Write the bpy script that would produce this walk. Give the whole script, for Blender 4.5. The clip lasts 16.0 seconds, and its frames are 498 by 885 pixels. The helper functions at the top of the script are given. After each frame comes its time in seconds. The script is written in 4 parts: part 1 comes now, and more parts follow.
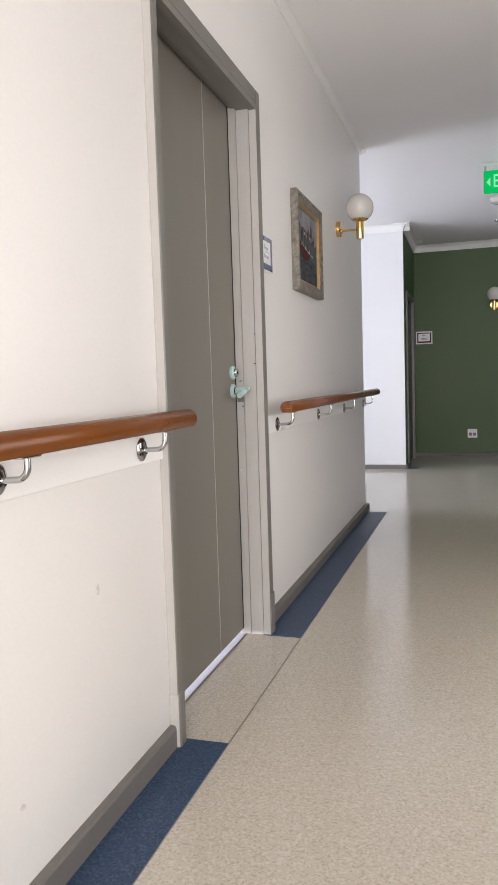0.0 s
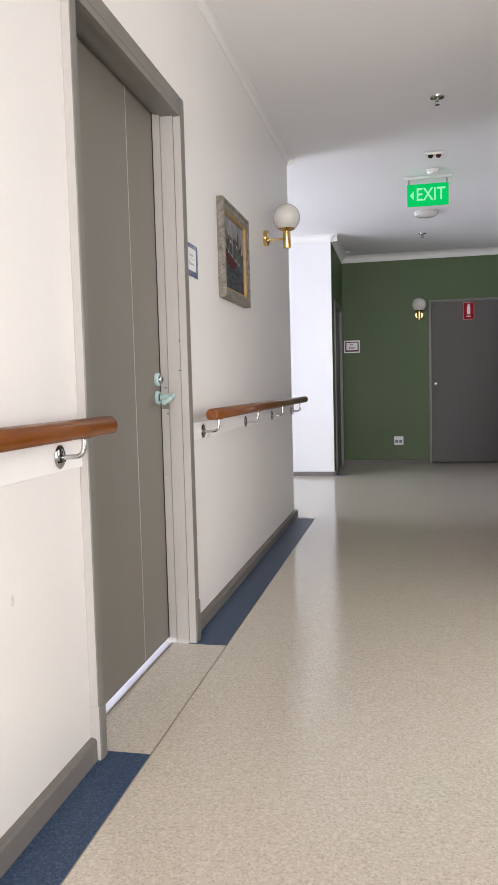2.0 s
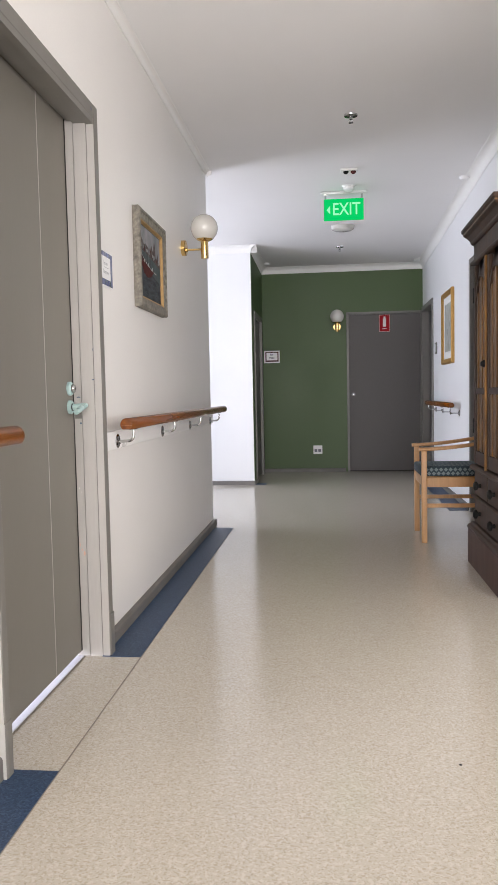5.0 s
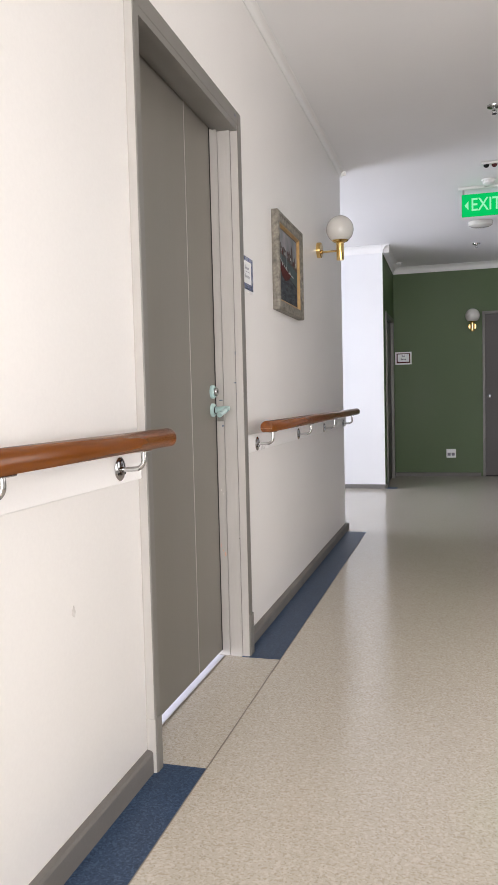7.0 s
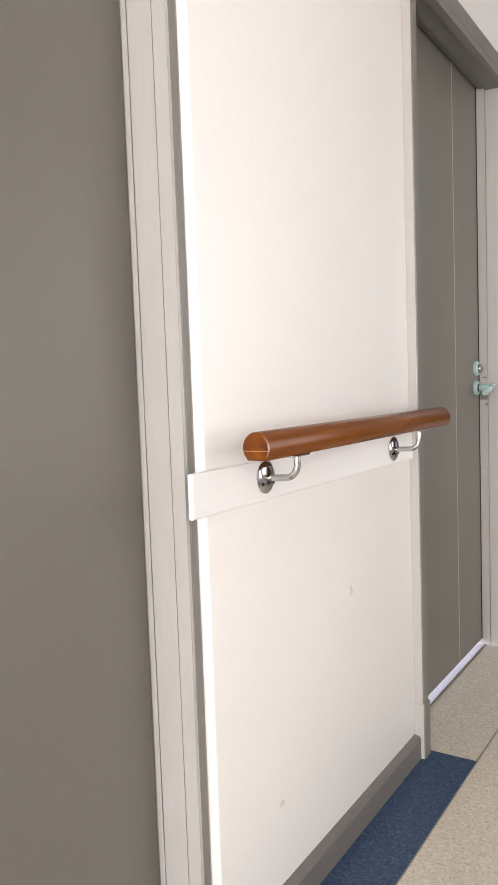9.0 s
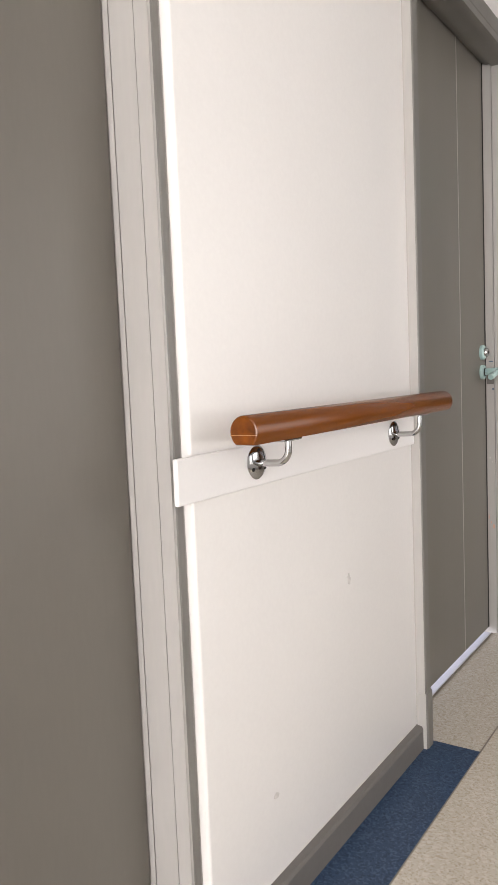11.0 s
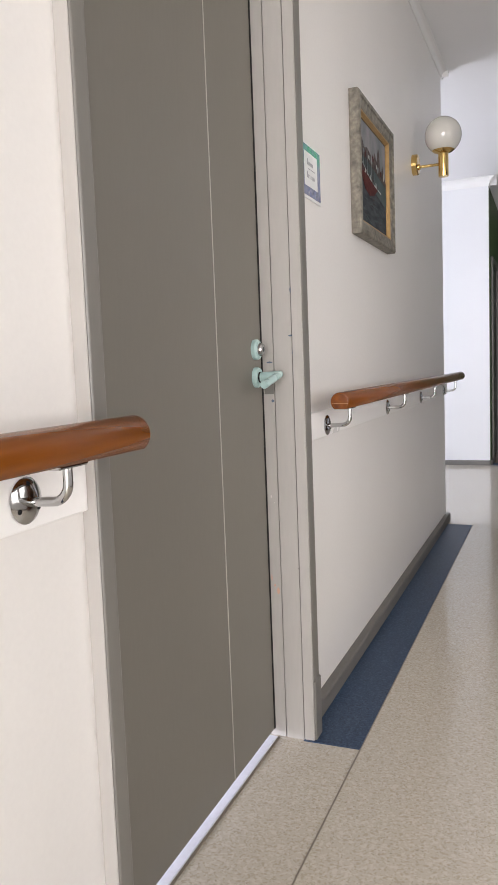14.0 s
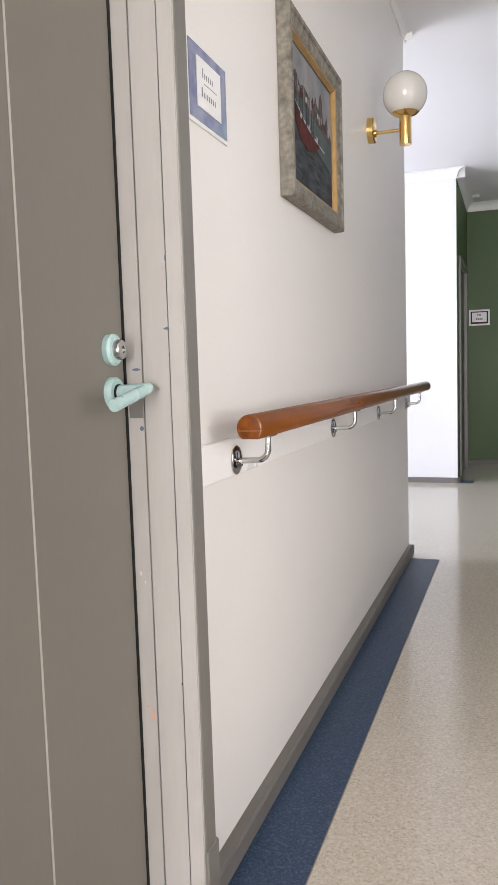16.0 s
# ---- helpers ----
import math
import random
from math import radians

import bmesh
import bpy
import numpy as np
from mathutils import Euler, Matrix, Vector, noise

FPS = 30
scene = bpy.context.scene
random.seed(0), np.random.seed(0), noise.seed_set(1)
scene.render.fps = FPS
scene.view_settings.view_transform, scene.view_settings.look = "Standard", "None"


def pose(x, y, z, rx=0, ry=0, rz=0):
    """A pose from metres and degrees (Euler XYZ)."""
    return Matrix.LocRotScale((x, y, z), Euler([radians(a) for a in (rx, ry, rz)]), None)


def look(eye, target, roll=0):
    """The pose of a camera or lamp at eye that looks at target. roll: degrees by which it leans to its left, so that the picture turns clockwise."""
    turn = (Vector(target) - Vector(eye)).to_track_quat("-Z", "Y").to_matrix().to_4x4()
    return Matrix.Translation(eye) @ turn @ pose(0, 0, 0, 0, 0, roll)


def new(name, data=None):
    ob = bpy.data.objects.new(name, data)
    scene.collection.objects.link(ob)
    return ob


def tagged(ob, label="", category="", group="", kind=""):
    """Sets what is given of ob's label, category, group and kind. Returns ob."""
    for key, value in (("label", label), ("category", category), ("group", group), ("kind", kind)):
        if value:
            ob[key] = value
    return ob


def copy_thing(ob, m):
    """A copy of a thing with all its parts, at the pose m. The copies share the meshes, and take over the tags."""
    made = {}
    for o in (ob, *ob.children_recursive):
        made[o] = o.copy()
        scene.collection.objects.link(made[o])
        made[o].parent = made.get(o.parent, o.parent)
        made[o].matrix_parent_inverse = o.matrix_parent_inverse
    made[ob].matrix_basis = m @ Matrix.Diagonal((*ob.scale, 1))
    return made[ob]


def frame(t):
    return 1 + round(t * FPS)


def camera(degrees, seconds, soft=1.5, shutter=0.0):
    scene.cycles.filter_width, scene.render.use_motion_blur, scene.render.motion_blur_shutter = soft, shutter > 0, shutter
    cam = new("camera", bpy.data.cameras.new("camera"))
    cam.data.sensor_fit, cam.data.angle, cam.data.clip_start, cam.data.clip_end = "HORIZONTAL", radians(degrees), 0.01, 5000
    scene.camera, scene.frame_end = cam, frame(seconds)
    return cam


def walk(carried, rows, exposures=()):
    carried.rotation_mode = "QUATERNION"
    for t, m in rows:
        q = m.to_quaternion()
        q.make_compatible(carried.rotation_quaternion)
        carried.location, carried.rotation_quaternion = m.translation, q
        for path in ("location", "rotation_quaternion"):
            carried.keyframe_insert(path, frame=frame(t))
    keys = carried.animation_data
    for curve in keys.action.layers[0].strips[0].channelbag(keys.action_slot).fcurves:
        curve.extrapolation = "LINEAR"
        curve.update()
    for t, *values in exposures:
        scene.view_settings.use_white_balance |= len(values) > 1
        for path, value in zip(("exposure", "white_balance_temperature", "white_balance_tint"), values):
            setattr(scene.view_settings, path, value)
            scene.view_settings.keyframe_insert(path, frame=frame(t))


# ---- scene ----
cam = camera(36.4, 16.0)
PATH = [
    (0, (0.571, 0.527, 1.013), (-0.017, 2.432, 0.85), -1.8),
    (0.5, (0.581, 0.541, 1.005), (0.028, 2.456, 0.85), -1.9),
    (1, (0.589, 0.536, 1.011), (0.075, 2.463, 0.857), -1.8),
    (1.5, (0.592, 0.538, 1.011), (0.124, 2.476, 0.861), -1.6),
    (2, (0.598, 0.538, 1.01), (0.182, 2.489, 0.862), -1.5),
    (2.5, (0.606, 0.543, 1.012), (0.26, 2.507, 0.865), -1.3),
    (3, (0.619, 0.544, 1.009), (0.35, 2.52, 0.866), -1.1),
    (3.5, (0.634, 0.542, 1.012), (0.428, 2.527, 0.872), -1.1),
    (6, (0.629, 0.534, 1.014), (0.374, 2.514, 0.895), -1.4),
    (6.5, (0.601, 0.538, 1.017), (0.217, 2.497, 0.901), -1.5),
    (7, (0.568, 0.54, 1.015), (0.031, 2.463, 0.9), -1.4),
    (7.5, (0.541, 0.552, 1.009), (-0.176, 2.416, 0.893), -1.5),
    (8, (0.48, 0.539, 1.016), (-0.414, 2.323, 0.889), -1.6),
    (8.5, (0.452, 0.524, 1.018), (-0.599, 2.22, 0.88), -1.8),
    (11, (0.465, 0.577, 1.006), (-0.643, 2.232, 0.824), -2.4),
    (11.5, (0.454, 0.662, 0.999), (-0.573, 2.367, 0.806), -2.1),
    (12, (0.459, 0.806, 0.997), (-0.49, 2.555, 0.791), -2.2),
    (12.5, (0.448, 0.932, 0.996), (-0.421, 2.721, 0.778), -2.4),
    (13, (0.392, 1.129, 0.996), (-0.406, 2.95, 0.774), -2.4),
    (13.5, (0.35, 1.318, 1.002), (-0.41, 3.156, 0.79), -2.3),
    (14, (0.362, 1.514, 1.003), (-0.393, 3.356, 0.804), -2.2),
    (14.5, (0.373, 1.708, 1.011), (-0.366, 3.557, 0.823), -2.0),
    (15, (0.332, 1.881, 1.0), (-0.388, 3.738, 0.814), -1.9),
    (15.5, (0.276, 2.071, 1.013), (-0.41, 3.94, 0.83), -1.8),
    (16, (0.281, 2.215, 1.002), (-0.393, 4.089, 0.817), -1.8),
]
walk(cam, [(t, look(eye, target, roll)) for t, eye, target, roll in PATH],
     exposures=[(0.0, -0.17), (3.5, 0.1), (6.0, 0.1), (7.5, -0.12), (8.5, -0.15), (11.0, -0.3), (12.0, -0.38), (13.0, -0.28), (14.5, 0.02), (16.0, 0.25)])

# ---- world, sun, lights ----
world = bpy.data.worlds.new("sky")
scene.world = world
world.use_nodes = True
wn = world.node_tree
sky = wn.nodes.new("ShaderNodeTexSky")
sky.sky_type, sky.sun_disc = "NISHITA", False
sky.sun_elevation, sky.sun_rotation = radians(40), radians(200)
wn.links.new(sky.outputs[0], wn.nodes["Background"].inputs[0])
wn.nodes["Background"].inputs[1].default_value = 0.1
sun = new("sun", bpy.data.lights.new("sun", "SUN"))
sun.data.energy, sun.data.angle, sun.data.color = 1.0, radians(10), (1, 0.95, 0.88)
sun.matrix_world = look((0, 0, 10), (-1, 4, 0))


def window_light(name, at, target, wide, high, watts, colour):
    lamp = new(name, bpy.data.lights.new(name, "AREA"))
    lamp.data.shape, lamp.data.size, lamp.data.size_y = "RECTANGLE", wide, high
    lamp.data.energy, lamp.data.color = watts, colour
    lamp.matrix_world = look(at, target)
    return lamp


# daylight in the window openings: side hall (bluish) and the corridor's back end
window_light("side_hall_daylight", (-3.38, 7.2, 1.2), (0, 7.3, 2.1), 1.6, 1.75, 112, (0.83, 0.86, 1.0))
# fill light in an unseen, added opening on the corridor's right side
window_light("right_fill_daylight", (1.80, 2.75, 1.25), (0, 2.75, 0.85), 2.2, 1.35, 29, (1.0, 0.95, 0.93))
window_light("end_window_daylight", (0.75, -3.98, 1.1), (0.75, 0, 1.08), 1.6, 1.85, 275, (1.0, 0.972, 0.975))
# daylit room behind the second door, seen as the glow under its leaf
window_light("room_window_daylight", (-1.86, 2.9, 0.36), (0, 2.9, 0.3), 1.5, 0.65, 200, (0.84, 0.85, 1.0))

# ---- materials ----


def material(name, colour, rough=0.5, metal=0.0, second=None, scale=3.0, amount=0.5, grain=0.0, grain_scale=120.0, bump=0.0, bump_scale=60.0,
             stretch=(1, 1, 1), coat=0.0, rough_var=0.08, spec=0.5):
    m = bpy.data.materials.new(name)
    m.use_nodes = True
    t = m.node_tree
    b = t.nodes["Principled BSDF"]
    b.inputs["Roughness"].default_value, b.inputs["Metallic"].default_value = rough, metal
    b.inputs["Coat Weight"].default_value, b.inputs["Specular IOR Level"].default_value = coat, spec
    b.inputs["Coat Roughness"].default_value = 0.12
    co = t.nodes.new("ShaderNodeTexCoord")
    mp = t.nodes.new("ShaderNodeMapping")
    mp.inputs["Scale"].default_value = stretch
    t.links.new(co.outputs["Object"], mp.inputs[0])
    n1 = t.nodes.new("ShaderNodeTexNoise")
    n1.inputs["Scale"].default_value, n1.inputs["Detail"].default_value = scale, 6
    t.links.new(mp.outputs[0], n1.inputs["Vector"])
    ramp = t.nodes.new("ShaderNodeMapRange")
    ramp.inputs[1].default_value, ramp.inputs[2].default_value = 0.3, 0.7
    t.links.new(n1.outputs[0], ramp.inputs[0])
    mix = t.nodes.new("ShaderNodeMix")
    mix.data_type = "RGBA"
    sec = second or tuple(c * 0.92 for c in colour)
    mix.inputs[6].default_value, mix.inputs[7].default_value = (*colour, 1), (*sec, 1)
    mul = t.nodes.new("ShaderNodeMath")
    mul.operation = "MULTIPLY"
    mul.inputs[1].default_value = amount
    t.links.new(ramp.outputs[0], mul.inputs[0])
    t.links.new(mul.outputs[0], mix.inputs[0])
    out = mix.outputs[2]
    n2 = t.nodes.new("ShaderNodeTexNoise")
    n2.inputs["Scale"].default_value, n2.inputs["Detail"].default_value = grain_scale, 3
    t.links.new(mp.outputs[0], n2.inputs["Vector"])
    if grain:
        g = t.nodes.new("ShaderNodeMapRange")
        g.inputs[1].default_value, g.inputs[2].default_value = 0.3, 0.7
        g.inputs[3].default_value, g.inputs[4].default_value = 1 - grain, 1 + grain
        t.links.new(n2.outputs[0], g.inputs[0])
        sc = t.nodes.new("ShaderNodeVectorMath")
        sc.operation = "SCALE"
        t.links.new(out, sc.inputs[0])
        t.links.new(g.outputs[0], sc.inputs[3])
        out = sc.outputs[0]
    t.links.new(out, b.inputs["Base Color"])
    rr = t.nodes.new("ShaderNodeMapRange")
    rr.inputs[3].default_value, rr.inputs[4].default_value = max(rough - rough_var, 0.02), min(rough + rough_var, 1)
    t.links.new(n1.outputs[0], rr.inputs[0])
    t.links.new(rr.outputs[0], b.inputs["Roughness"])
    if bump:
        bn = t.nodes.new("ShaderNodeTexNoise")
        bn.inputs["Scale"].default_value, bn.inputs["Detail"].default_value = bump_scale, 4
        t.links.new(mp.outputs[0], bn.inputs["Vector"])
        bp = t.nodes.new("ShaderNodeBump")
        bp.inputs["Strength"].default_value, bp.inputs["Distance"].default_value = bump, 0.002
        t.links.new(bn.outputs[0], bp.inputs["Height"])
        t.links.new(bp.outputs[0], b.inputs["Normal"])
    return m


def flecked(name, base, dark, pale, rough, cell, spec=0.5, bump=0.0):
    """Sheet vinyl: short flecks of two tones over a base colour."""
    m = bpy.data.materials.new(name)
    m.use_nodes = True
    t = m.node_tree
    b = t.nodes["Principled BSDF"]
    b.inputs["Specular IOR Level"].default_value = spec
    co = t.nodes.new("ShaderNodeTexCoord")
    warp = t.nodes.new("ShaderNodeTexNoise")
    warp.inputs["Scale"].default_value = cell * 0.7
    t.links.new(co.outputs["Object"], warp.inputs["Vector"])
    add = t.nodes.new("ShaderNodeVectorMath")
    add.operation = "MULTIPLY_ADD"
    add.inputs[1].default_value = (0.012, 0.012, 0.012)
    t.links.new(warp.outputs[1], add.inputs[0])
    t.links.new(co.outputs["Object"], add.inputs[2])
    colour = None
    for i, (tone, low, sc) in enumerate(((dark, 0.54, cell), (pale, 0.54, cell * 0.83), (tuple(c * 0.74 for c in dark), 0.66, cell * 1.4))):
        n = t.nodes.new("ShaderNodeTexNoise")
        n.inputs["Scale"].default_value, n.inputs["Detail"].default_value = sc, 2
        off = t.nodes.new("ShaderNodeVectorMath")
        off.operation = "ADD"
        off.inputs[1].default_value = (3.1 * i, 5.7 * i, 0)
        t.links.new(add.outputs[0], off.inputs[0])
        t.links.new(off.outputs[0], n.inputs["Vector"])
        r = t.nodes.new("ShaderNodeMapRange")
        r.inputs[1].default_value, r.inputs[2].default_value = low, low + 0.06
        t.links.new(n.outputs[0], r.inputs[0])
        mix = t.nodes.new("ShaderNodeMix")
        mix.data_type = "RGBA"
        mix.inputs[6].default_value, mix.inputs[7].default_value = (*base, 1), (*tone, 1)
        if colour:
            t.links.new(colour, mix.inputs[6])
        t.links.new(r.outputs[0], mix.inputs[0])
        colour = mix.outputs[2]
    wear = t.nodes.new("ShaderNodeTexNoise")
    wear.inputs["Scale"].default_value, wear.inputs["Detail"].default_value = 0.8, 1
    t.links.new(co.outputs["Object"], wear.inputs["Vector"])
    w = t.nodes.new("ShaderNodeMapRange")
    w.inputs[1].default_value, w.inputs[2].default_value, w.inputs[3].default_value, w.inputs[4].default_value = 0.0, 1.0, 0.95, 1.05
    t.links.new(wear.outputs[0], w.inputs[0])
    s = t.nodes.new("ShaderNodeVectorMath")
    s.operation = "SCALE"
    t.links.new(colour, s.inputs[0])
    t.links.new(w.outputs[0], s.inputs[3])
    t.links.new(s.outputs[0], b.inputs["Base Color"])
    rr = t.nodes.new("ShaderNodeMapRange")
    rr.inputs[1].default_value, rr.inputs[2].default_value, rr.inputs[3].default_value, rr.inputs[4].default_value = 0.2, 0.8, rough - 0.02, rough + 0.02
    t.links.new(wear.outputs[0], rr.inputs[0])
    b.inputs["Roughness"].default_value = rough
    bn = t.nodes.new("ShaderNodeTexNoise")
    bn.inputs["Scale"].default_value = 7
    t.links.new(co.outputs["Object"], bn.inputs["Vector"])
    bp = t.nodes.new("ShaderNodeBump")
    bp.inputs["Strength"].default_value, bp.inputs["Distance"].default_value = bump, 0.02
    t.links.new(bn.outputs[0], bp.inputs["Height"])
    if bump:
        t.links.new(bp.outputs[0], b.inputs["Normal"])
    return m


def glowing(name, colour, strength):
    m = bpy.data.materials.new(name)
    m.use_nodes = True
    b = m.node_tree.nodes["Principled BSDF"]
    b.inputs["Base Color"].default_value = (*[c * 0.08 for c in colour], 1)
    b.inputs["Emission Color"].default_value, b.inputs["Emission Strength"].default_value = (*colour, 1), strength
    b.inputs["Roughness"].default_value, b.inputs["Specular IOR Level"].default_value = 0.6, 0.05
    return m


def glass(name):
    m = bpy.data.materials.new(name)
    m.use_nodes = True
    b = m.node_tree.nodes["Principled BSDF"]
    b.inputs["Transmission Weight"].default_value, b.inputs["Roughness"].default_value = 1.0, 0.02
    b.inputs["IOR"].default_value = 1.45
    return m


WALL = material("warm_white_paint", (0.79, 0.768, 0.742), 0.42, second=(0.765, 0.743, 0.717), scale=1.6, amount=0.6, grain=0.012, bump=0.08, bump_scale=90)
WALL_COOL = material("white_paint", (0.76, 0.76, 0.765), 0.5, scale=1.5, amount=0.4, grain=0.01, bump=0.06, bump_scale=90)
BOARD = material("gloss_white_board_paint", (0.86, 0.845, 0.83), 0.3, scale=2, amount=0.06, grain=0.01)
GREEN = material("green_paint", (0.052, 0.095, 0.025), 0.5, second=(0.058, 0.102, 0.03), scale=1.2, grain=0.03, bump=0.06, bump_scale=110)
CEIL = material("ceiling_paint", (0.80, 0.79, 0.785), 0.75, scale=0.9, amount=0.5, bump=0.04, bump_scale=50)
CORNICE = material("cornice_paint", (0.80, 0.79, 0.77), 0.6, scale=5, amount=0.4)
# Paler copy of the grey trim: light from the end window put into colour
TRIM_LIT = material("lit_trim_paint", (0.44, 0.42, 0.398), 0.34, second=(0.41, 0.39, 0.365), scale=7, amount=0.5, grain=0.02, bump=0.06, bump_scale=40, stretch=(1, 1, 0.15))
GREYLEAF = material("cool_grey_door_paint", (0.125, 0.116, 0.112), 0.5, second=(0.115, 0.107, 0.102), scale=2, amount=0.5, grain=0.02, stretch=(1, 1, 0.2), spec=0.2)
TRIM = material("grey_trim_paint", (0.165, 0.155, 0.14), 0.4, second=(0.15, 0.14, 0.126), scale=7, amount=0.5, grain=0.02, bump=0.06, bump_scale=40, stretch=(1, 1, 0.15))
SKIRT = material("grey_vinyl_skirting", (0.16, 0.149, 0.137), 0.5, spec=0.3, second=(0.135, 0.126, 0.116), scale=5, grain=0.03, bump=0.05, bump_scale=30)
LEAF = material("taupe_door_paint", (0.172, 0.159, 0.137), 0.38, second=(0.165, 0.152, 0.13), scale=2.2, amount=0.5, grain=0.015, bump=0.05, bump_scale=25, stretch=(1, 1, 0.2), spec=0.3)
FLOOR = flecked("flecked_beige_vinyl", (0.50, 0.452, 0.38), (0.42, 0.368, 0.29), (0.555, 0.51, 0.44), 0.15, 140)
MAT = flecked("flecked_blue_vinyl", (0.030, 0.055, 0.105), (0.018, 0.034, 0.07), (0.055, 0.09, 0.15), 0.45, 170, 0.28)
PALELINE = material("cream_joint_paint", (0.42, 0.40, 0.36), 0.4, scale=20)
SEAM = material("dark_sealant", (0.22, 0.19, 0.15), 0.5, scale=30)
# bluish pale tone imitates daylight coming under the door
THRESH = material("glow_tinted_threshold", (0.55, 0.55, 0.60), 0.35, scale=12, grain=0.04)
RAILWOOD = material("varnished_red_brown_timber", (0.215, 0.062, 0.0035), 0.24, second=(0.11, 0.028, 0.002), scale=9, amount=0.8, grain=0.16, grain_scale=60, stretch=(1, 0.06, 1), coat=0.0, spec=0.4)
RAILEND = material("varnished_end_grain", (0.23, 0.062, 0.004), 0.24, second=(0.09, 0.022, 0.002), scale=45, amount=1.0)
CHROME = material("chrome", (0.52, 0.52, 0.52), 0.1, 1.0, scale=20, amount=0.3, rough_var=0.04)
BRASS = material("polished_brass", (0.78, 0.55, 0.22), 0.18, 1.0, second=(0.65, 0.42, 0.14), scale=15, rough_var=0.06)
OPAL = material("opal_glass", (0.62, 0.605, 0.565), 0.14, scale=8, amount=0.3, coat=0.4)
TEAL = material("pale_teal_enamel", (0.40, 0.555, 0.54), 0.28, scale=30, amount=0.6, grain=0.03)
# black fittings, and the shade put into gaps of doors and slats
BLACK = material("black_fittings_and_gap_shade", (0.010, 0.010, 0.010), 0.5, spec=0.15, scale=10)
WHITEPL = material("white_plastic", (0.76, 0.76, 0.75), 0.35, scale=20, amount=0.4)
PAPER = material("white_paper", (0.80, 0.80, 0.80), 0.4, scale=30, amount=0.3)
INK = material("grey_ink", (0.16, 0.16, 0.19), 0.5, scale=60)
PLAQUE = material("mottled_blue_card", (0.11, 0.13, 0.28), 0.06, second=(0.28, 0.30, 0.44), scale=26, amount=0.8, coat=1.0)
SILVER = material("distressed_silver_frame", (0.27, 0.245, 0.2), 0.5, 0.1, second=(0.085, 0.078, 0.068), scale=38, amount=0.85, grain=0.2, grain_scale=90, bump=0.3, bump_scale=80, spec=0.3)
GOLD = material("gilt_frame", (0.46, 0.26, 0.07), 0.36, 0.5, second=(0.3, 0.15, 0.035), scale=30, bump=0.15, bump_scale=60)
SLIP = material("dull_gilt", (0.42, 0.26, 0.10), 0.45, 0.3, second=(0.22, 0.13, 0.05), scale=30)
FOAM = material("painted_foam", (0.30, 0.32, 0.33), 0.75, spec=0.15, scale=60, amount=1, second=(0.16, 0.18, 0.19))
SEA = material("painted_sea", (0.025, 0.03, 0.036), 0.75, spec=0.15, second=(0.09, 0.1, 0.112), scale=22, amount=1, stretch=(1, 0.5, 2.2), bump=0.3, bump_scale=120)
SKYP = material("painted_sky", (0.30, 0.285, 0.30), 0.75, spec=0.15, second=(0.17, 0.19, 0.20), scale=11, amount=1, bump=0.3, bump_scale=120)
TOWN = material("painted_shore", (0.035, 0.026, 0.028), 0.75, spec=0.15, second=(0.15, 0.12, 0.11), scale=55, amount=1, bump=0.3)
HULL = material("painted_red_hull", (0.105, 0.026, 0.024), 0.75, spec=0.15, second=(0.06, 0.018, 0.018), scale=40, amount=1)
MASTP = material("painted_masts", (0.05, 0.045, 0.045), 0.75, spec=0.15, scale=30)
HILLS = material("painted_teal_water", (0.06, 0.085, 0.088), 0.75, spec=0.15, second=(0.1, 0.125, 0.125), scale=16, amount=1)
PALEPRINT = material("pale_print", (0.50, 0.52, 0.50), 0.3, second=(0.28, 0.3, 0.27), scale=9, amount=1, coat=0.3)
RED = material("red_sign", (0.34, 0.008, 0.014), 0.6, spec=0.15, scale=20, amount=0.4)
SIGNPALE = material("sign_white", (0.8, 0.78, 0.78), 0.4, scale=20, amount=0.3)
EXITG = glowing("exit_green", (0.0, 0.55, 0.12), 1.0)
EXITW = glowing("exit_white", (0.30, 0.85, 0.48), 1.0)
DARKWOOD = material("dark_stained_timber", (0.036, 0.02, 0.013), 0.55, second=(0.085, 0.045, 0.026), scale=8, amount=0.7, grain=0.22, grain_scale=55, stretch=(1, 1, 0.12), bump=0.12, bump_scale=40, spec=0.25)
CARVED = material("carved_honey_timber", (0.25, 0.115, 0.02), 0.4, second=(0.06, 0.026, 0.007), spec=0.3, scale=24, amount=0.9, grain=0.2, stretch=(1, 1, 0.15))
REDWOOD = material("red_brown_stained_timber", (0.075, 0.03, 0.018), 0.5, second=(0.045, 0.018, 0.012), scale=7, amount=0.8, grain=0.2, grain_scale=50, stretch=(1, 1, 0.12), spec=0.25)
PALEWOOD = material("honey_beech", (0.50, 0.27, 0.11), 0.34, second=(0.40, 0.2, 0.075), scale=7, amount=0.7, grain=0.1, grain_scale=60, stretch=(1, 1, 0.15), coat=0.2)
FABRIC_A = material("dark_blue_grey_weave", (0.035, 0.055, 0.07), 0.85, scale=40, grain=0.2, grain_scale=400, bump=0.4, bump_scale=500)
FABRIC_B = material("pale_blue_grey_weave", (0.19, 0.24, 0.25), 0.85, scale=40, grain=0.2, grain_scale=400, bump=0.4, bump_scale=500)
GLASS = glass("window_glass")
SCUFF = material("dark_blue_scuff", (0.10, 0.13, 0.19), 0.6, scale=50)
CHIP = material("orange_chip", (0.62, 0.38, 0.29), 0.6, scale=80, amount=0.8)
SMUDGE = material("grey_scuff", (0.56, 0.53, 0.50), 0.6, second=(0.72, 0.69, 0.66), scale=60, amount=1)

# ---- mesh helpers ----


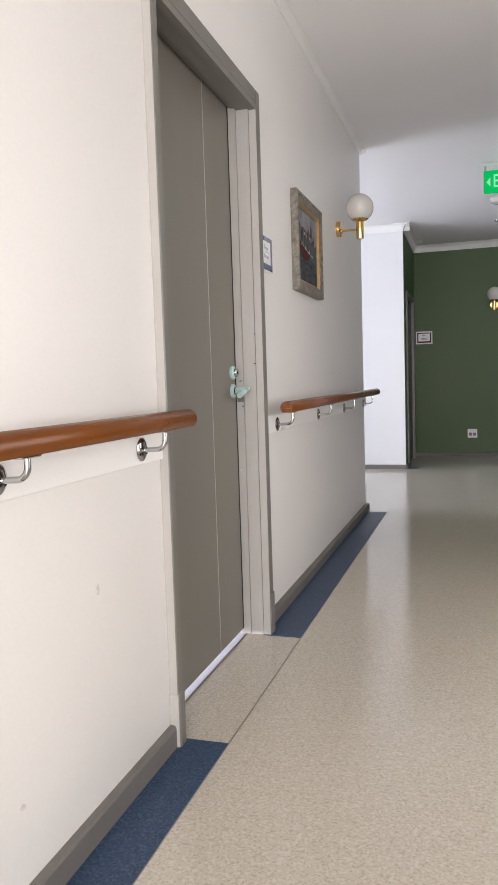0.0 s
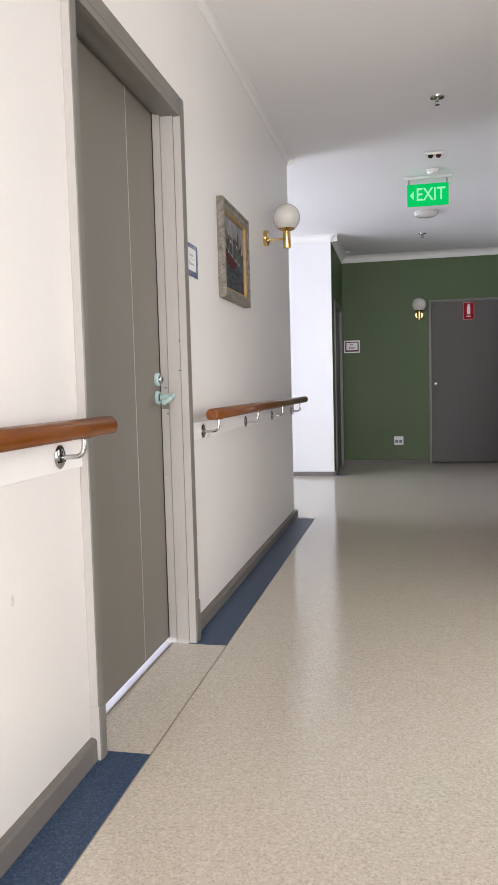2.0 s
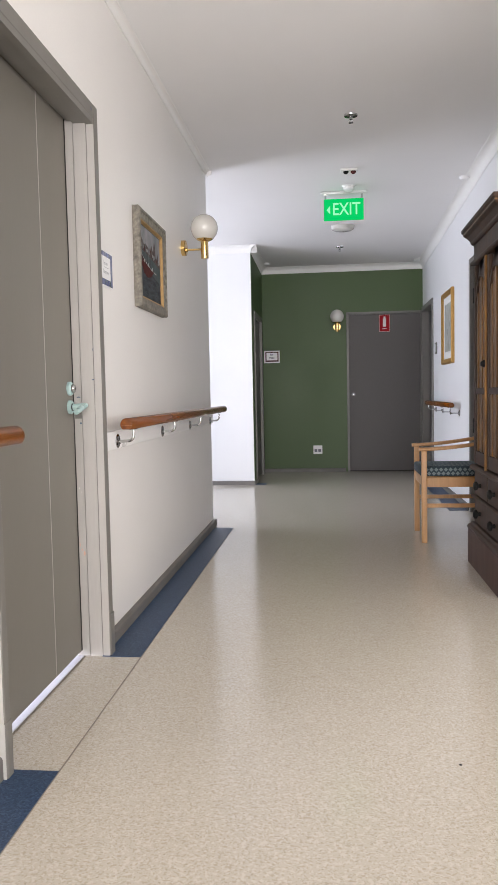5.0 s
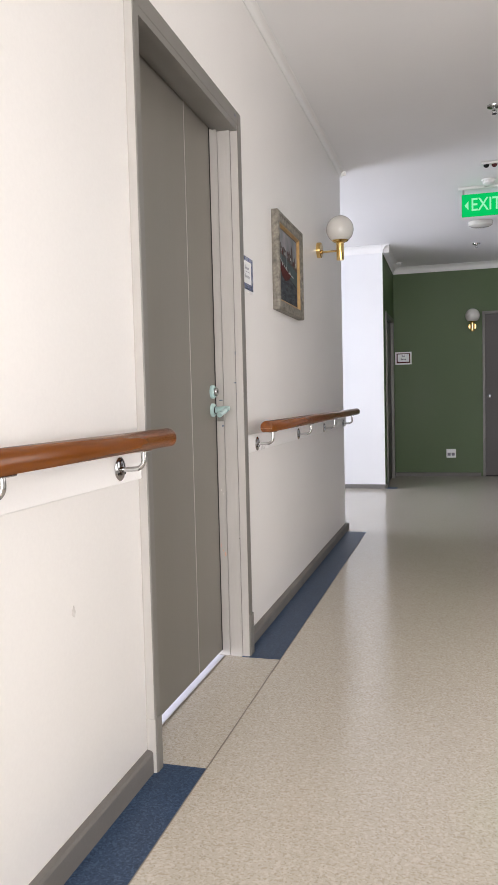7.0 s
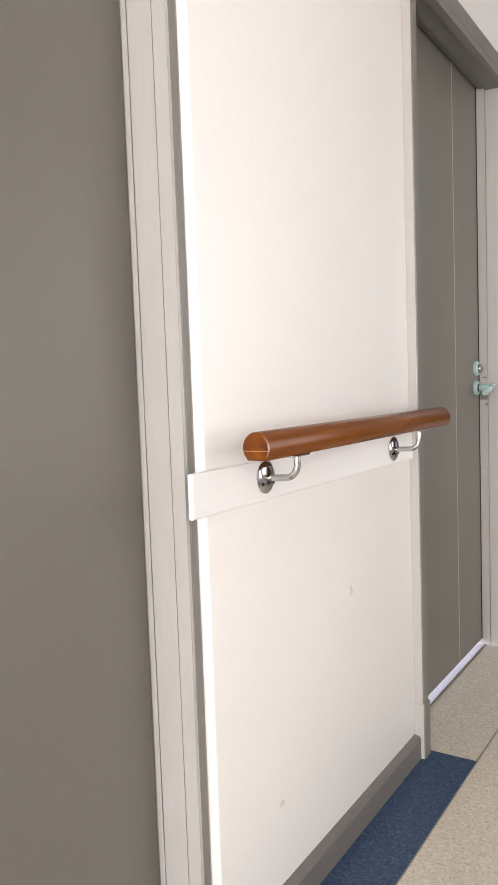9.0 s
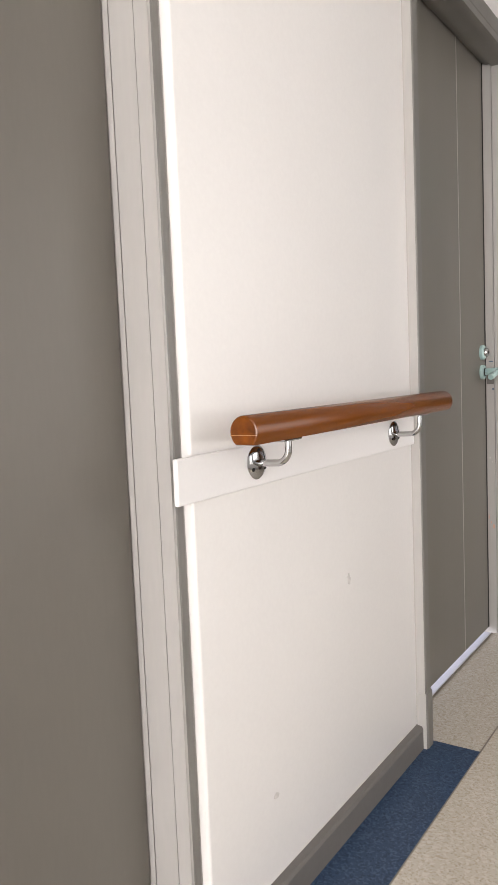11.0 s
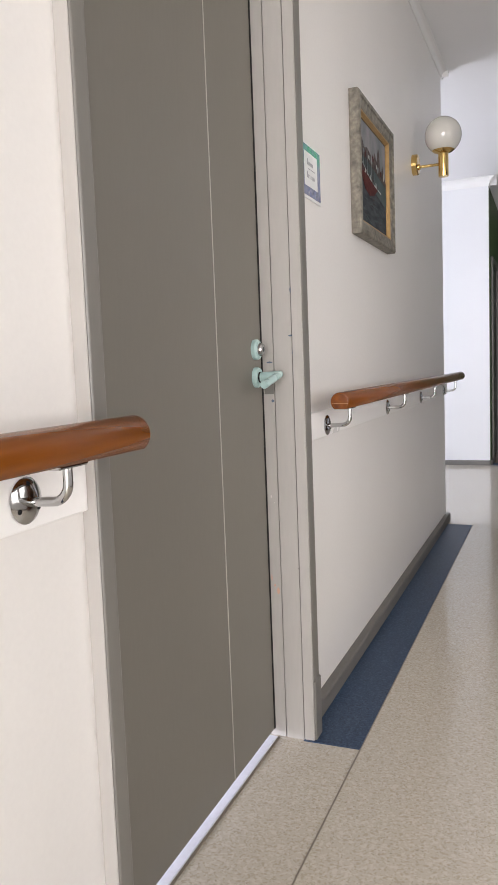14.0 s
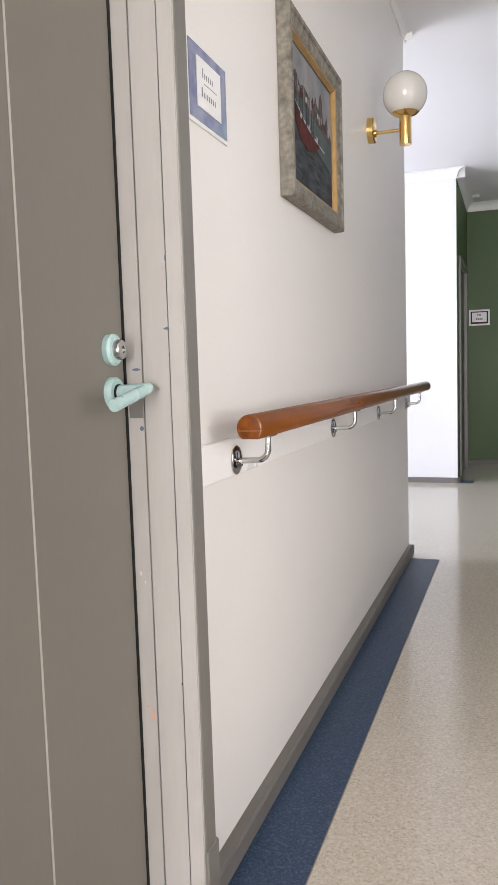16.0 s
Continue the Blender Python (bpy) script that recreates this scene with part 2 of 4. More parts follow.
def finish(bm, name, mat, smooth=False):
    me = bpy.data.meshes.new(name)
    bmesh.ops.recalc_face_normals(bm, faces=bm.faces)
    if smooth:
        for f in bm.faces:
            f.smooth = True
        for e in bm.edges:
            if len(e.link_faces) == 2 and e.calc_face_angle(0) > radians(38):
                e.smooth = False
    bm.to_mesh(me)
    bm.free()
    for m in (mat if isinstance(mat, (list, tuple)) else [mat]):
        me.materials.append(m)
    return me


def part(name, bm, mat, parent=None, label="", smooth=False):
    ob = new(name, finish(bm, name, mat, smooth))
    if parent:
        ob.parent = parent
    if label:
        ob["label"] = label
    return ob


def thing(name, at, label, category, group="", kind=""):
    ob = new(name)
    ob.location = at
    ob.empty_display_size = 0.05
    bpy.context.view_layer.update()
    return tagged(ob, label, category, group, kind)


def add_box(bm, lo, hi, bevel=0.0, segments=1):
    lo, hi = Vector(lo), Vector(hi)
    made = bmesh.ops.create_cube(bm, size=1, matrix=Matrix.LocRotScale((lo + hi) / 2, None, hi - lo))
    if bevel:
        edges = list({e for v in made["verts"] for e in v.link_edges})
        bmesh.ops.bevel(bm, geom=edges, offset=bevel, segments=segments, affect="EDGES", profile=0.5)
    return bm


def box(lo, hi, bevel=0.0, segments=1):
    return add_box(bmesh.new(), lo, hi, bevel, segments)


def boxes(*pairs, bevel=0.0):
    bm = bmesh.new()
    for lo, hi in pairs:
        add_box(bm, lo, hi, bevel)
    return bm


def sweep(profile, path_frames, closed=True, caps=True):
    """Join rings: profile points (u, v) laid at each frame (origin, u axis, v axis)."""
    bm = bmesh.new()
    rings = [[bm.verts.new(Vector(o) + Vector(u) * a + Vector(v) * b) for a, b in profile] for o, u, v in path_frames]
    n = len(profile)
    for r0, r1 in zip(rings, rings[1:]):
        for i in range(n if closed else n - 1):
            j = (i + 1) % n
            bm.faces.new((r0[i], r0[j], r1[j], r1[i]))
    if caps:
        bm.faces.new(rings[0])
        bm.faces.new(list(reversed(rings[-1])))
    return bm


def circle(r, n=20):
    return [(r * math.cos(2 * math.pi * i / n), r * math.sin(2 * math.pi * i / n)) for i in range(n)]


def tube(points, r, n=14):
    """A round bar along points."""
    pts = [Vector(p) for p in points]
    frames = []
    up = Vector((0, 1, 0))
    for i, p in enumerate(pts):
        d = (pts[min(i + 1, len(pts) - 1)] - pts[max(i - 1, 0)]).normalized()
        u = up.cross(d)
        if u.length < 1e-3:
            u = Vector((1, 0, 0)).cross(d)
        u.normalize()
        frames.append((p, u, d.cross(u)))
    return sweep(circle(r, n), frames)


def lathe(profile, axis="Z", n=28, at=(0, 0, 0)):
    """Turn (radius, height) round an axis."""
    bm = bmesh.new()
    rings = []
    for r, h in profile:
        ring = []
        for i in range(n):
            a = 2 * math.pi * i / n
            c, s = r * math.cos(a), r * math.sin(a)
            p = (c, s, h) if axis == "Z" else ((h, c, s) if axis == "X" else (c, h, s))
            ring.append(bm.verts.new(Vector(p) + Vector(at)))
        rings.append(ring)
    for a, b in zip(rings, rings[1:]):
        for i in range(n):
            bm.faces.new((a[i], a[(i + 1) % n], b[(i + 1) % n], b[i]))
    bm.faces.new(rings[0])
    bm.faces.new(list(reversed(rings[-1])))
    bmesh.ops.remove_doubles(bm, verts=bm.verts, dist=1e-5)
    return bm


def flat(points, thick, axis="X"):
    """A thin plate from an outline (a, b) with thickness along an axis."""
    lay = (lambda a, b, d: (d, a, b)) if axis == "X" else (lambda a, b, d: (a, d, b))
    bm = bmesh.new()
    front = [bm.verts.new(lay(a, b, thick)) for a, b in points]
    back = [bm.verts.new(lay(a, b, 0)) for a, b in points]
    bm.faces.new(front)
    bm.faces.new(list(reversed(back)))
    n = len(points)
    for i in range(n):
        bm.faces.new((front[i], back[i], back[(i + 1) % n], front[(i + 1) % n]))
    return bm


def structure(name, bm, mat, label, category, smooth=False):
    return tagged(part(name, bm, mat, smooth=smooth), label, category, kind="structure")


# ---- the large structure ----
WX, RX = -0.283, 1.78          # faces of the corridor's two long walls
FAR, SIDE0, SIDE1 = 10.19, 6.28, 8.875   # end wall, and the side hall's two walls
TOP = 2.69
PX = -0.262                    # face of the thicker wall between the two near doors

structure("floor", box((-3.7, -4.2, -0.12), (2.1, 10.5, 0)), FLOOR, "glossy beige flecked sheet vinyl corridor floor", "floor")

cb = bmesh.new()
prof = [(-4.2, TOP), (6.3, TOP), (10.5, 2.575), (10.5, 2.8), (-4.2, 2.8)]
va = [cb.verts.new((-3.7, y, z)) for y, z in prof]
vb = [cb.verts.new((2.1, y, z)) for y, z in prof]
cb.faces.new(va)
cb.faces.new(list(reversed(vb)))
for i in range(5):
    cb.faces.new((va[i], va[(i + 1) % 5], vb[(i + 1) % 5], vb[i]))
structure("ceiling", cb, CEIL, "smooth white painted plaster ceiling", "ceiling")

HIGH = 2.74
D1, D2 = (0.52, 1.48), (2.415, 3.375)    # openings of the two near doors
HEAD = 2.075
T = 0.14
structure("wall_west", boxes(
    ((WX - T, -4.1, 0), (WX, D1[0], HIGH)), ((WX - T, D1[0], HEAD), (WX, D1[1], HIGH)),
    ((WX - T, D1[1], 0), (WX, D2[0], HIGH)), ((WX - T, D2[0], HEAD), (WX, D2[1], HIGH)),
    ((WX - T, D2[1], 0), (WX, SIDE0, HIGH))), WALL, "warm white painted corridor wall with two door openings", "wall")
structure("wall_pier", box((WX - 0.01, 1.498, 0), (PX, 2.412, HIGH - 0.003), 0.006, 3), WALL, "warm white plaster wall between the doors, rounded edges", "wall", True)
structure("wall_room_west", boxes(((-2.1, 0.4, 0), (-1.96, 2.1, HIGH)), ((-2.1, 3.7, 0), (-1.96, 6.14, HIGH)), ((-2.1, 2.1, 2.0), (-1.96, 3.7, HIGH))), WALL_COOL, "plain wall of the room behind the door", "wall")
structure("wall_room_south", box((-2.1, 0.26, 0), (WX - T, 0.4, HIGH)), WALL_COOL, "plain side wall of the room behind the door", "wall")
structure("wall_side_south", box((-3.6, SIDE0 - T, 0), (WX - T, SIDE0, HIGH)), WALL_COOL, "white painted side hall wall", "wall")
structure("wall_side_north", box((-3.6, SIDE1, 0), (-0.222, SIDE1 + 0.12, HIGH)), WALL_COOL, "bright white painted wall of the side hall", "wall")
D3 = (9.10, 9.92)
GX = -0.218
structure("wall_return", boxes(((GX - 0.12, SIDE1 + 0.12, 0), (GX, D3[0], HIGH)), ((GX - 0.12, D3[0], 1.90), (GX, D3[1], HIGH)),
                               ((GX - 0.12, D3[1], 0), (GX, FAR, HIGH)), ((GX - 0.11, SIDE1 + 0.004, 0), (GX, SIDE1 + 0.12, HIGH))), GREEN, "narrow green painted return wall", "wall")
structure("wall_north", boxes(((GX - 0.12, FAR, 0), (0.85, FAR + T, HIGH)), ((0.85, FAR, 1.985), (1.755, FAR + T, HIGH)),
                              ((1.755, FAR, 0), (RX + T, FAR + T, HIGH))), GREEN, "dark green painted end wall of the corridor", "wall")
D5, D6, W1 = (9.245, 10.13), (6.02, 6.90), (1.6, 3.9)
structure("wall_east", boxes(
    ((RX, -4.1, 0), (RX + T, W1[0], HIGH)), ((RX, W1[0], 0), (RX + T, W1[1], 0.55)), ((RX, W1[0], 1.98), (RX + T, W1[1], HIGH)),
    ((RX, W1[1], 0), (RX + T, D6[0], HIGH)), ((RX, D6[0], 2.02), (RX + T, D6[1], HIGH)),
    ((RX, D6[1], 0), (RX + T, D5[0], HIGH)), ((RX, D5[0], 1.99), (RX + T, D5[1], HIGH)), ((RX, D5[1], 0), (RX + T, FAR, HIGH))),
    WALL_COOL, "white painted corridor wall with door openings", "wall")
structure("wall_south", boxes(((WX - T, -4.2, 0), (-0.05, -4.06, HIGH)), ((1.55, -4.2, 0), (RX + T, -4.06, HIGH)),
                              ((-0.05, -4.2, 0), (1.55, -4.06, 0.15)), ((-0.05, -4.2, 2.05), (1.55, -4.06, HIGH))), WALL, "white wall closing the corridor", "wall")
structure("wall_side_west", boxes(((-3.6, SIDE0, 0), (-3.46, 6.38, HIGH)), ((-3.6, 8.02, 0), (-3.46, SIDE1, HIGH)),
                                  ((-3.6, 6.38, 0), (-3.46, 8.02, 0.3)), ((-3.6, 6.38, 2.1), (-3.46, 8.02, HIGH))), WALL_COOL, "white wall with a wide window", "wall")


def window(name, lo, hi, axis, label):
    """A framed pane filling an opening; axis is the wall's normal."""
    ob = thing(name, lo, label, "window", kind="structure")
    x0, y0, z0 = (0, 0, 0)
    d = Vector(hi) - Vector(lo)
    w = 0.05
    if axis == "X":
        rim = [((0, 0, 0), (d.x, w, d.z)), ((0, d.y - w, 0), (d.x, d.y, d.z)), ((0, w, 0), (d.x, d.y - w, w)), ((0, w, d.z - w), (d.x, d.y - w, d.z))]
        pane = ((d.x / 2, w, w), (d.x / 2 + 0.006, d.y - w, d.z - w))
    else:
        rim = [((0, 0, 0), (w, d.y, d.z)), ((d.x - w, 0, 0), (d.x, d.y, d.z)), ((w, 0, 0), (d.x - w, d.y, w)), ((w, 0, d.z - w), (d.x - w, d.y, d.z))]
        pane = ((w, d.y / 2, w), (d.x - w, d.y / 2 + 0.006, d.z - w))
    part("window_frame", boxes(*rim), WHITEPL, ob)
    p = part("pane", box(*pane), GLASS, ob)
    p.visible_shadow = False
    return ob


window("window_1", (-3.57, 6.38, 0.3), (-3.51, 8.02, 2.1), "X", "wide white framed side hall window")
# window_2 is unseen, added round the right fill light
window("window_2", (RX + 0.06, W1[0], 0.55), (RX + 0.11, W1[1], 1.98), "X", "unseen white framed window added for the right fill light")
window("window_3", (-0.05, -4.16, 0.15), (1.55, -4.11, 2.05), "Y", "white framed window at the corridor end")


def cornice(name, a, b, inward, z0, z1, size=0.075):
    """A coved plaster cornice from a to b (xy), inward into the room."""
    n = 7
    cove = [(0, 0), (0, -size), (0.006, -size)]
    for i in range(n):
        q = i / (n - 1) * math.pi / 2
        cove.append((0.012 + (size - 0.018) * (1 - math.cos(q)), -size + 0.012 + (size - 0.018) * math.sin(q)))
    cove += [(size, -0.006), (size, 0)]
    iv = Vector((*inward, 0))
    bm = sweep(cove, [((*a, z0), iv, (0, 0, 1)), ((*b, z1), iv, (0, 0, 1))])
    return structure(name, bm, CORNICE, "white coved plaster cornice", "cornice", True)


def ceil_at(y):
    return (TOP if y < 6.3 else TOP - (y - 6.3) / 4.2 * 0.115) + 0.001


cornice("cornice_west", (WX, -4.05), (WX, SIDE0 + 0.05), (1, 0), ceil_at(0), ceil_at(0), 0.036)
cornice("cornice_side_south", (-3.5, SIDE0), (WX + 0.045, SIDE0), (0, 1), ceil_at(0), ceil_at(0), 0.036)
cornice("cornice_side_north", (-3.5, SIDE1), (GX + 0.07, SIDE1), (0, -1), ceil_at(SIDE1), ceil_at(SIDE1))
cornice("cornice_return", (GX, SIDE1 - 0.06), (GX, FAR), (1, 0), ceil_at(SIDE1), ceil_at(FAR))
cornice("cornice_north", (GX, FAR), (RX, FAR), (0, -1), ceil_at(FAR), ceil_at(FAR))
cornice("cornice_east", (RX, -4.05), (RX, 6.3), (-1, 0), ceil_at(0), ceil_at(0))
cornice("cornice_east_far", (RX, 6.3), (RX, FAR), (-1, 0), ceil_at(6.3), ceil_at(FAR))


def skirting(name, lo, hi, out, thick=0.017, high=0.045):
    """A vinyl skirting with a sloped top along a wall; out is the way into the room."""
    lo, hi, o = Vector((*lo, 0)), Vector((*hi, 0)), Vector((*out, 0))
    bm = sweep([(0, 0), (thick, 0), (thick, high * 0.84), (thick * 0.8, high * 0.96), (0, high)], [(lo, o, (0, 0, 1)), (hi, o, (0, 0, 1))])
    return structure(name, bm, SKIRT, "grey vinyl skirting along the wall", "skirting")


skirting("baseboard_1", (PX, 1.50), (PX, 2.4065), (1, 0), 0.0175, 0.066)
skirting("baseboard_2", (WX, 3.414), (WX, SIDE0 + 0.017), (1, 0), 0.026, 0.05)
skirting("baseboard_3", (WX, SIDE0), (-3.4, SIDE0), (0, 1))
skirting("baseboard_4", (-3.4, SIDE1), (-0.222, SIDE1), (0, -1))
skirting("baseboard_5", (GX, FAR), (0.815, FAR), (0, -1))
skirting("baseboard_6", (RX, 7.0), (RX, 9.17), (-1, 0))
skirting("baseboard_7", (RX, -4.0), (RX, 5.93), (-1, 0))
skirting("baseboard_8", (WX, -4.0), (WX, 0.45), (1, 0))
skirting("baseboard_9", (GX, SIDE1), (GX, 9.03), (1, 0))

# blue vinyl borders let into the floor along the walls, and the sealed joint across the doorway
MX = -0.113
for name, x0, x1, y0, y1 in (("border_1", PX + 0.012, MX, 1.47, 2.458), ("border_2", WX + 0.017, MX, 3.352, 6.172),
                             ("border_3", RX - 0.17, RX - 0.017, 6.98, 9.2), ("border_4", GX, GX + 0.12, SIDE1 - 0.01, 9.02)):
    structure(name, box((x0, y0, -0.004), (x1, y1, 0.0025)), MAT, "dark blue flecked vinyl border strip along the wall", "floor border")
structure("floor_joint_1", box((MX - 0.001, 2.455, -0.002), (MX + 0.0022, 3.352, 0.0018)), SEAM, "dark sealed joint in the vinyl floor", "floor joint")
structure("floor_joint_2", box((MX, 1.47, -0.002), (MX + 0.0022, 2.455, 0.0015)), SEAM, "dark sealed joint in the vinyl floor", "floor joint")
structure("floor_joint_3", box((MX, 3.352, -0.002), (MX + 0.0022, 6.172, 0.0015)), SEAM, "dark sealed joint in the vinyl floor", "floor joint")


# ---- doors ----
def jamb_profile_box(bm, x_in, x_out, y_face, way, z1, deep=0.05):
    """Jamb with two rebate steps; way is +1 when the wall lies towards +y."""
    steps = ((x_out - 0.026, x_out, 0.0), (x_out - 0.029, x_out - 0.026, 0.008), (x_out - 0.077, x_out - 0.029, 0.002), (x_out - 0.081, x_out - 0.077, 0.010), (x_in, x_out - 0.081, 0.004))
    for a, b, back in steps:
        y0, y1 = sorted((y_face + way * back, y_face + way * deep))
        add_box(bm, (a, y0, 0), (b, y1, z1))


def corridor_door(name, y0, y1, leaf_x, front, label, face=0.055, groove=None, plinth=True, head=2.05):
    """A painted door in the west wall. y0, y1: clear opening; front: x of the architrave's face."""
    ob = thing(name, (leaf_x, y0, 0), label, "door", kind="structure")
    o = Vector((leaf_x, y0, 0))
    w = y1 - y0
    fx = front - leaf_x

    def put(pname, bm, mat, lab="", parent=ob, smooth=False):
        return part(pname, bm, mat, parent, lab, smooth)

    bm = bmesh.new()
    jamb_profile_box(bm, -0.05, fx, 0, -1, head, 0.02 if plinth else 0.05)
    put("near_jamb", bm, TRIM_LIT)
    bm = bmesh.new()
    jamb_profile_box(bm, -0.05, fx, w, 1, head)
    put("far_jamb", bm, TRIM_LIT, "grey painted jamb with its lit side put into the colour")
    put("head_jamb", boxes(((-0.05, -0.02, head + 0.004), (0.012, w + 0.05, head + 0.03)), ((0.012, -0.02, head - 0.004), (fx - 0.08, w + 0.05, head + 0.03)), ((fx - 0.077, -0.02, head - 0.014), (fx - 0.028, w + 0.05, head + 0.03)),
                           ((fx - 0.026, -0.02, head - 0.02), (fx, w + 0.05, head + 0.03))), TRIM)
    back = WX - leaf_x
    n0, n1 = (-0.024, 0.011) if plinth else (-face, -0.006)
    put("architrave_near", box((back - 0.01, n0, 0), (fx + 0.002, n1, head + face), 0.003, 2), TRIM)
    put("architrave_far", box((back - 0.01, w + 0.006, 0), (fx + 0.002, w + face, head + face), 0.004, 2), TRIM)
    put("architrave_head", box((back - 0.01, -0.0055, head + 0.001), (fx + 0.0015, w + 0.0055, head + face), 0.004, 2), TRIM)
    if plinth:
        # thin paler strips imitate light on the edges that face -y
        put("architrave_edge", box((back - 0.005, n0 - 0.003, 0.004), (fx - 0.001, n0 - 0.0005, head + face - 0.004), 0.001), TRIM_LIT, "architrave edge with its lit side put into the colour")
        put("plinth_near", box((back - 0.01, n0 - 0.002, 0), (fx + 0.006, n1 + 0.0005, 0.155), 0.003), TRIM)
        put("plinth_edge", box((back - 0.005, n0 - 0.0055, 0.001), (fx + 0.002, n0 - 0.0025, 0.152), 0.001), TRIM_LIT, "plinth edge with its lit side put into the colour")
        put("plinth_far", box((back - 0.01, w + 0.0055, 0), (fx + 0.006, w + face + 0.003, 0.165), 0.003), TRIM)
    if groove:
        g = groove - y0
        put("leaf", boxes(((-0.04, -0.02, 0.021), (0, g - 0.002, head + 0.005)), ((-0.04, g + 0.002, 0.021), (0, w - 0.004, head + 0.005))), LEAF)
        # shade of the gap between leaf and jamb, drawn as a black strip
        put("shadow_gap", box((-0.012, w - 0.0038, 0.021), (0.0016, w + 0.0035, head + 0.003)), BLACK, "black strip standing in for the shaded gap at the leaf edge")
        put("joint_strip", box((-0.03, g - 0.002, 0.021), (0.0008, g + 0.002, head + 0.004)), PALELINE, "pale joint line between the leaves")
    else:
        put("leaf", box((-0.04, -0.02, 0.012), (0, w + 0.0005, head + 0.005)), LEAF)
    # added black sheet: blocks sky light and keeps the leaf gaps dark
    put("light_stop", box((-0.056, -0.049, 0.022), (-0.0505, w + 0.049, head + 0.029)), BLACK, "black sheet added behind the leaf to stop light")
    # pale strip that carries the glow under the leaf in its colour
    put("threshold", box((-0.045, 0.002, 0), (0.011, w - 0.006, 0.0035), 0.0015), THRESH, "threshold strip with the under-door glow put into its colour")
    put("threshold_joint", box((0.0112, 0.002, -0.002), (0.0175, w - 0.006, 0.0016)), SEAM, "dark joint beside the threshold")
    return ob


door_1 = corridor_door("door_1", 0.56, 1.470, -0.371, WX + 0.003, "closed taupe painted door in a grey frame", face=0.026, plinth=False)
door_2 = corridor_door("door_2", 2.432, 3.358, -0.35, -0.238, "closed taupe painted door with teal lever handle", groove=3.082)


def lock_set(door, y, z_lock, z_lever):
    """Pale teal rose, lever and lock with a chrome cylinder."""
    o = Vector((-0.35, 2.432, 0))
    yy = y - o.y
    rose = part("lock_rose", lathe([(0.0, 0.0), (0.026, 0.0), (0.026, 0.009), (0.022, 0.013), (0.0, 0.013)], "X", 28, (0, yy, z_lock)), TEAL, door, "pale teal lock rose", True)
    part("cylinder", lathe([(0.0, 0.0), (0.0165, 0.0), (0.0165, 0.008), (0.014, 0.012), (0.006, 0.012), (0.006, 0.008), (0, 0.008)], "X", 20, (0.012, yy + 0.002, z_lock)), CHROME, rose, "chrome lock cylinder", True)
    lever = part("lever_rose", lathe([(0.0, 0.0), (0.026, 0.0), (0.026, 0.008), (0.023, 0.012), (0.0, 0.012)], "X", 28, (0, yy, z_lever)), TEAL, door, "pale teal lever rose", True)
    part("collar", lathe([(0.0, 0.0), (0.014, 0.0), (0.014, 0.004), (0.0, 0.004)], "X", 20, (0.0115, yy, z_lever)), BLACK, lever, "", True)
    neck = lathe([(0, 0.0), (0.0125, 0.0), (0.0095, 0.048), (0, 0.048)], "X", 18, (0.013, yy, z_lever))
    for v in neck.verts:
        v.co.z += (v.co.x - 0.013) * 0.12
    part("lever_neck", neck, TEAL, lever, "", True)
    part("lever_handle", tube([(0.060, yy + 0.013, z_lever + 0.006), (0.060, yy + 0.010, z_lever + 0.0058), (0.062, yy - 0.03, z_lever - 0.002), (0.0625, yy - 0.096, z_lever - 0.015), (0.062, yy - 0.104, z_lever - 0.0165)], 0.0098), TEAL, lever, "", True)


lock_set(door_2, 3.312, 1.045, 0.975)
part("strike_plate", box((0.004, 0.9293, 0.930), (0.030, 0.9315, 0.962)), TRIM, door_2)
part("head_label", box((0.112, 0.895, 2.073), (0.1148, 0.915, 2.084), 0.001), INK, door_2, "small dark label on the door head")
# scuffs and chips on the far jamb
for nm, x, z, wx, hz, m in (("scuff", 0.084, 1.192, 0.004, 0.013, SCUFF), ("scuff", 0.082, 1.078, 0.013, 0.004, SCUFF), ("scuff", 0.02, 1.012, 0.014, 0.004, SCUFF),
                            ("scuff", 0.026, 0.912, 0.007, 0.007, SCUFF), ("scuff", 0.085, 1.035, 0.002, 0.008, SCUFF), ("scuff", 0.083, 0.47, 0.002, 0.003, BLACK),
                            ("chip", 0.023, 0.405, 0.007, 0.016, CHIP), ("chip", 0.014, 0.42, 0.004, 0.007, CHIP), ("chip", 0.006, 0.44, 0.003, 0.016, CHIP), ("chip", 0.012, 0.66, 0.003, 0.007, SMUDGE), ("chip", 0.02, 0.645, 0.002, 0.004, SMUDGE)):
    bm = lathe([(0.0, 0.0), (1.0, 0.0), (1.0, 1.0), (0.0, 1.0)], "Y", 9)
    for i, v in enumerate(bm.verts):
        v.co = Vector((x + v.co.x * wx * 0.6 * (0.7 + 0.5 * ((i * 37) % 10) / 10), (0.930 if x < 0.032 else 0.928) + v.co.y * 0.001 - 0.0004, z + v.co.z * hz * 0.6 * (0.7 + 0.5 * ((i * 53) % 10) / 10)))
    part(nm, bm, m, door_2, "dark scuff mark" if nm == "scuff" else "chipped paint")



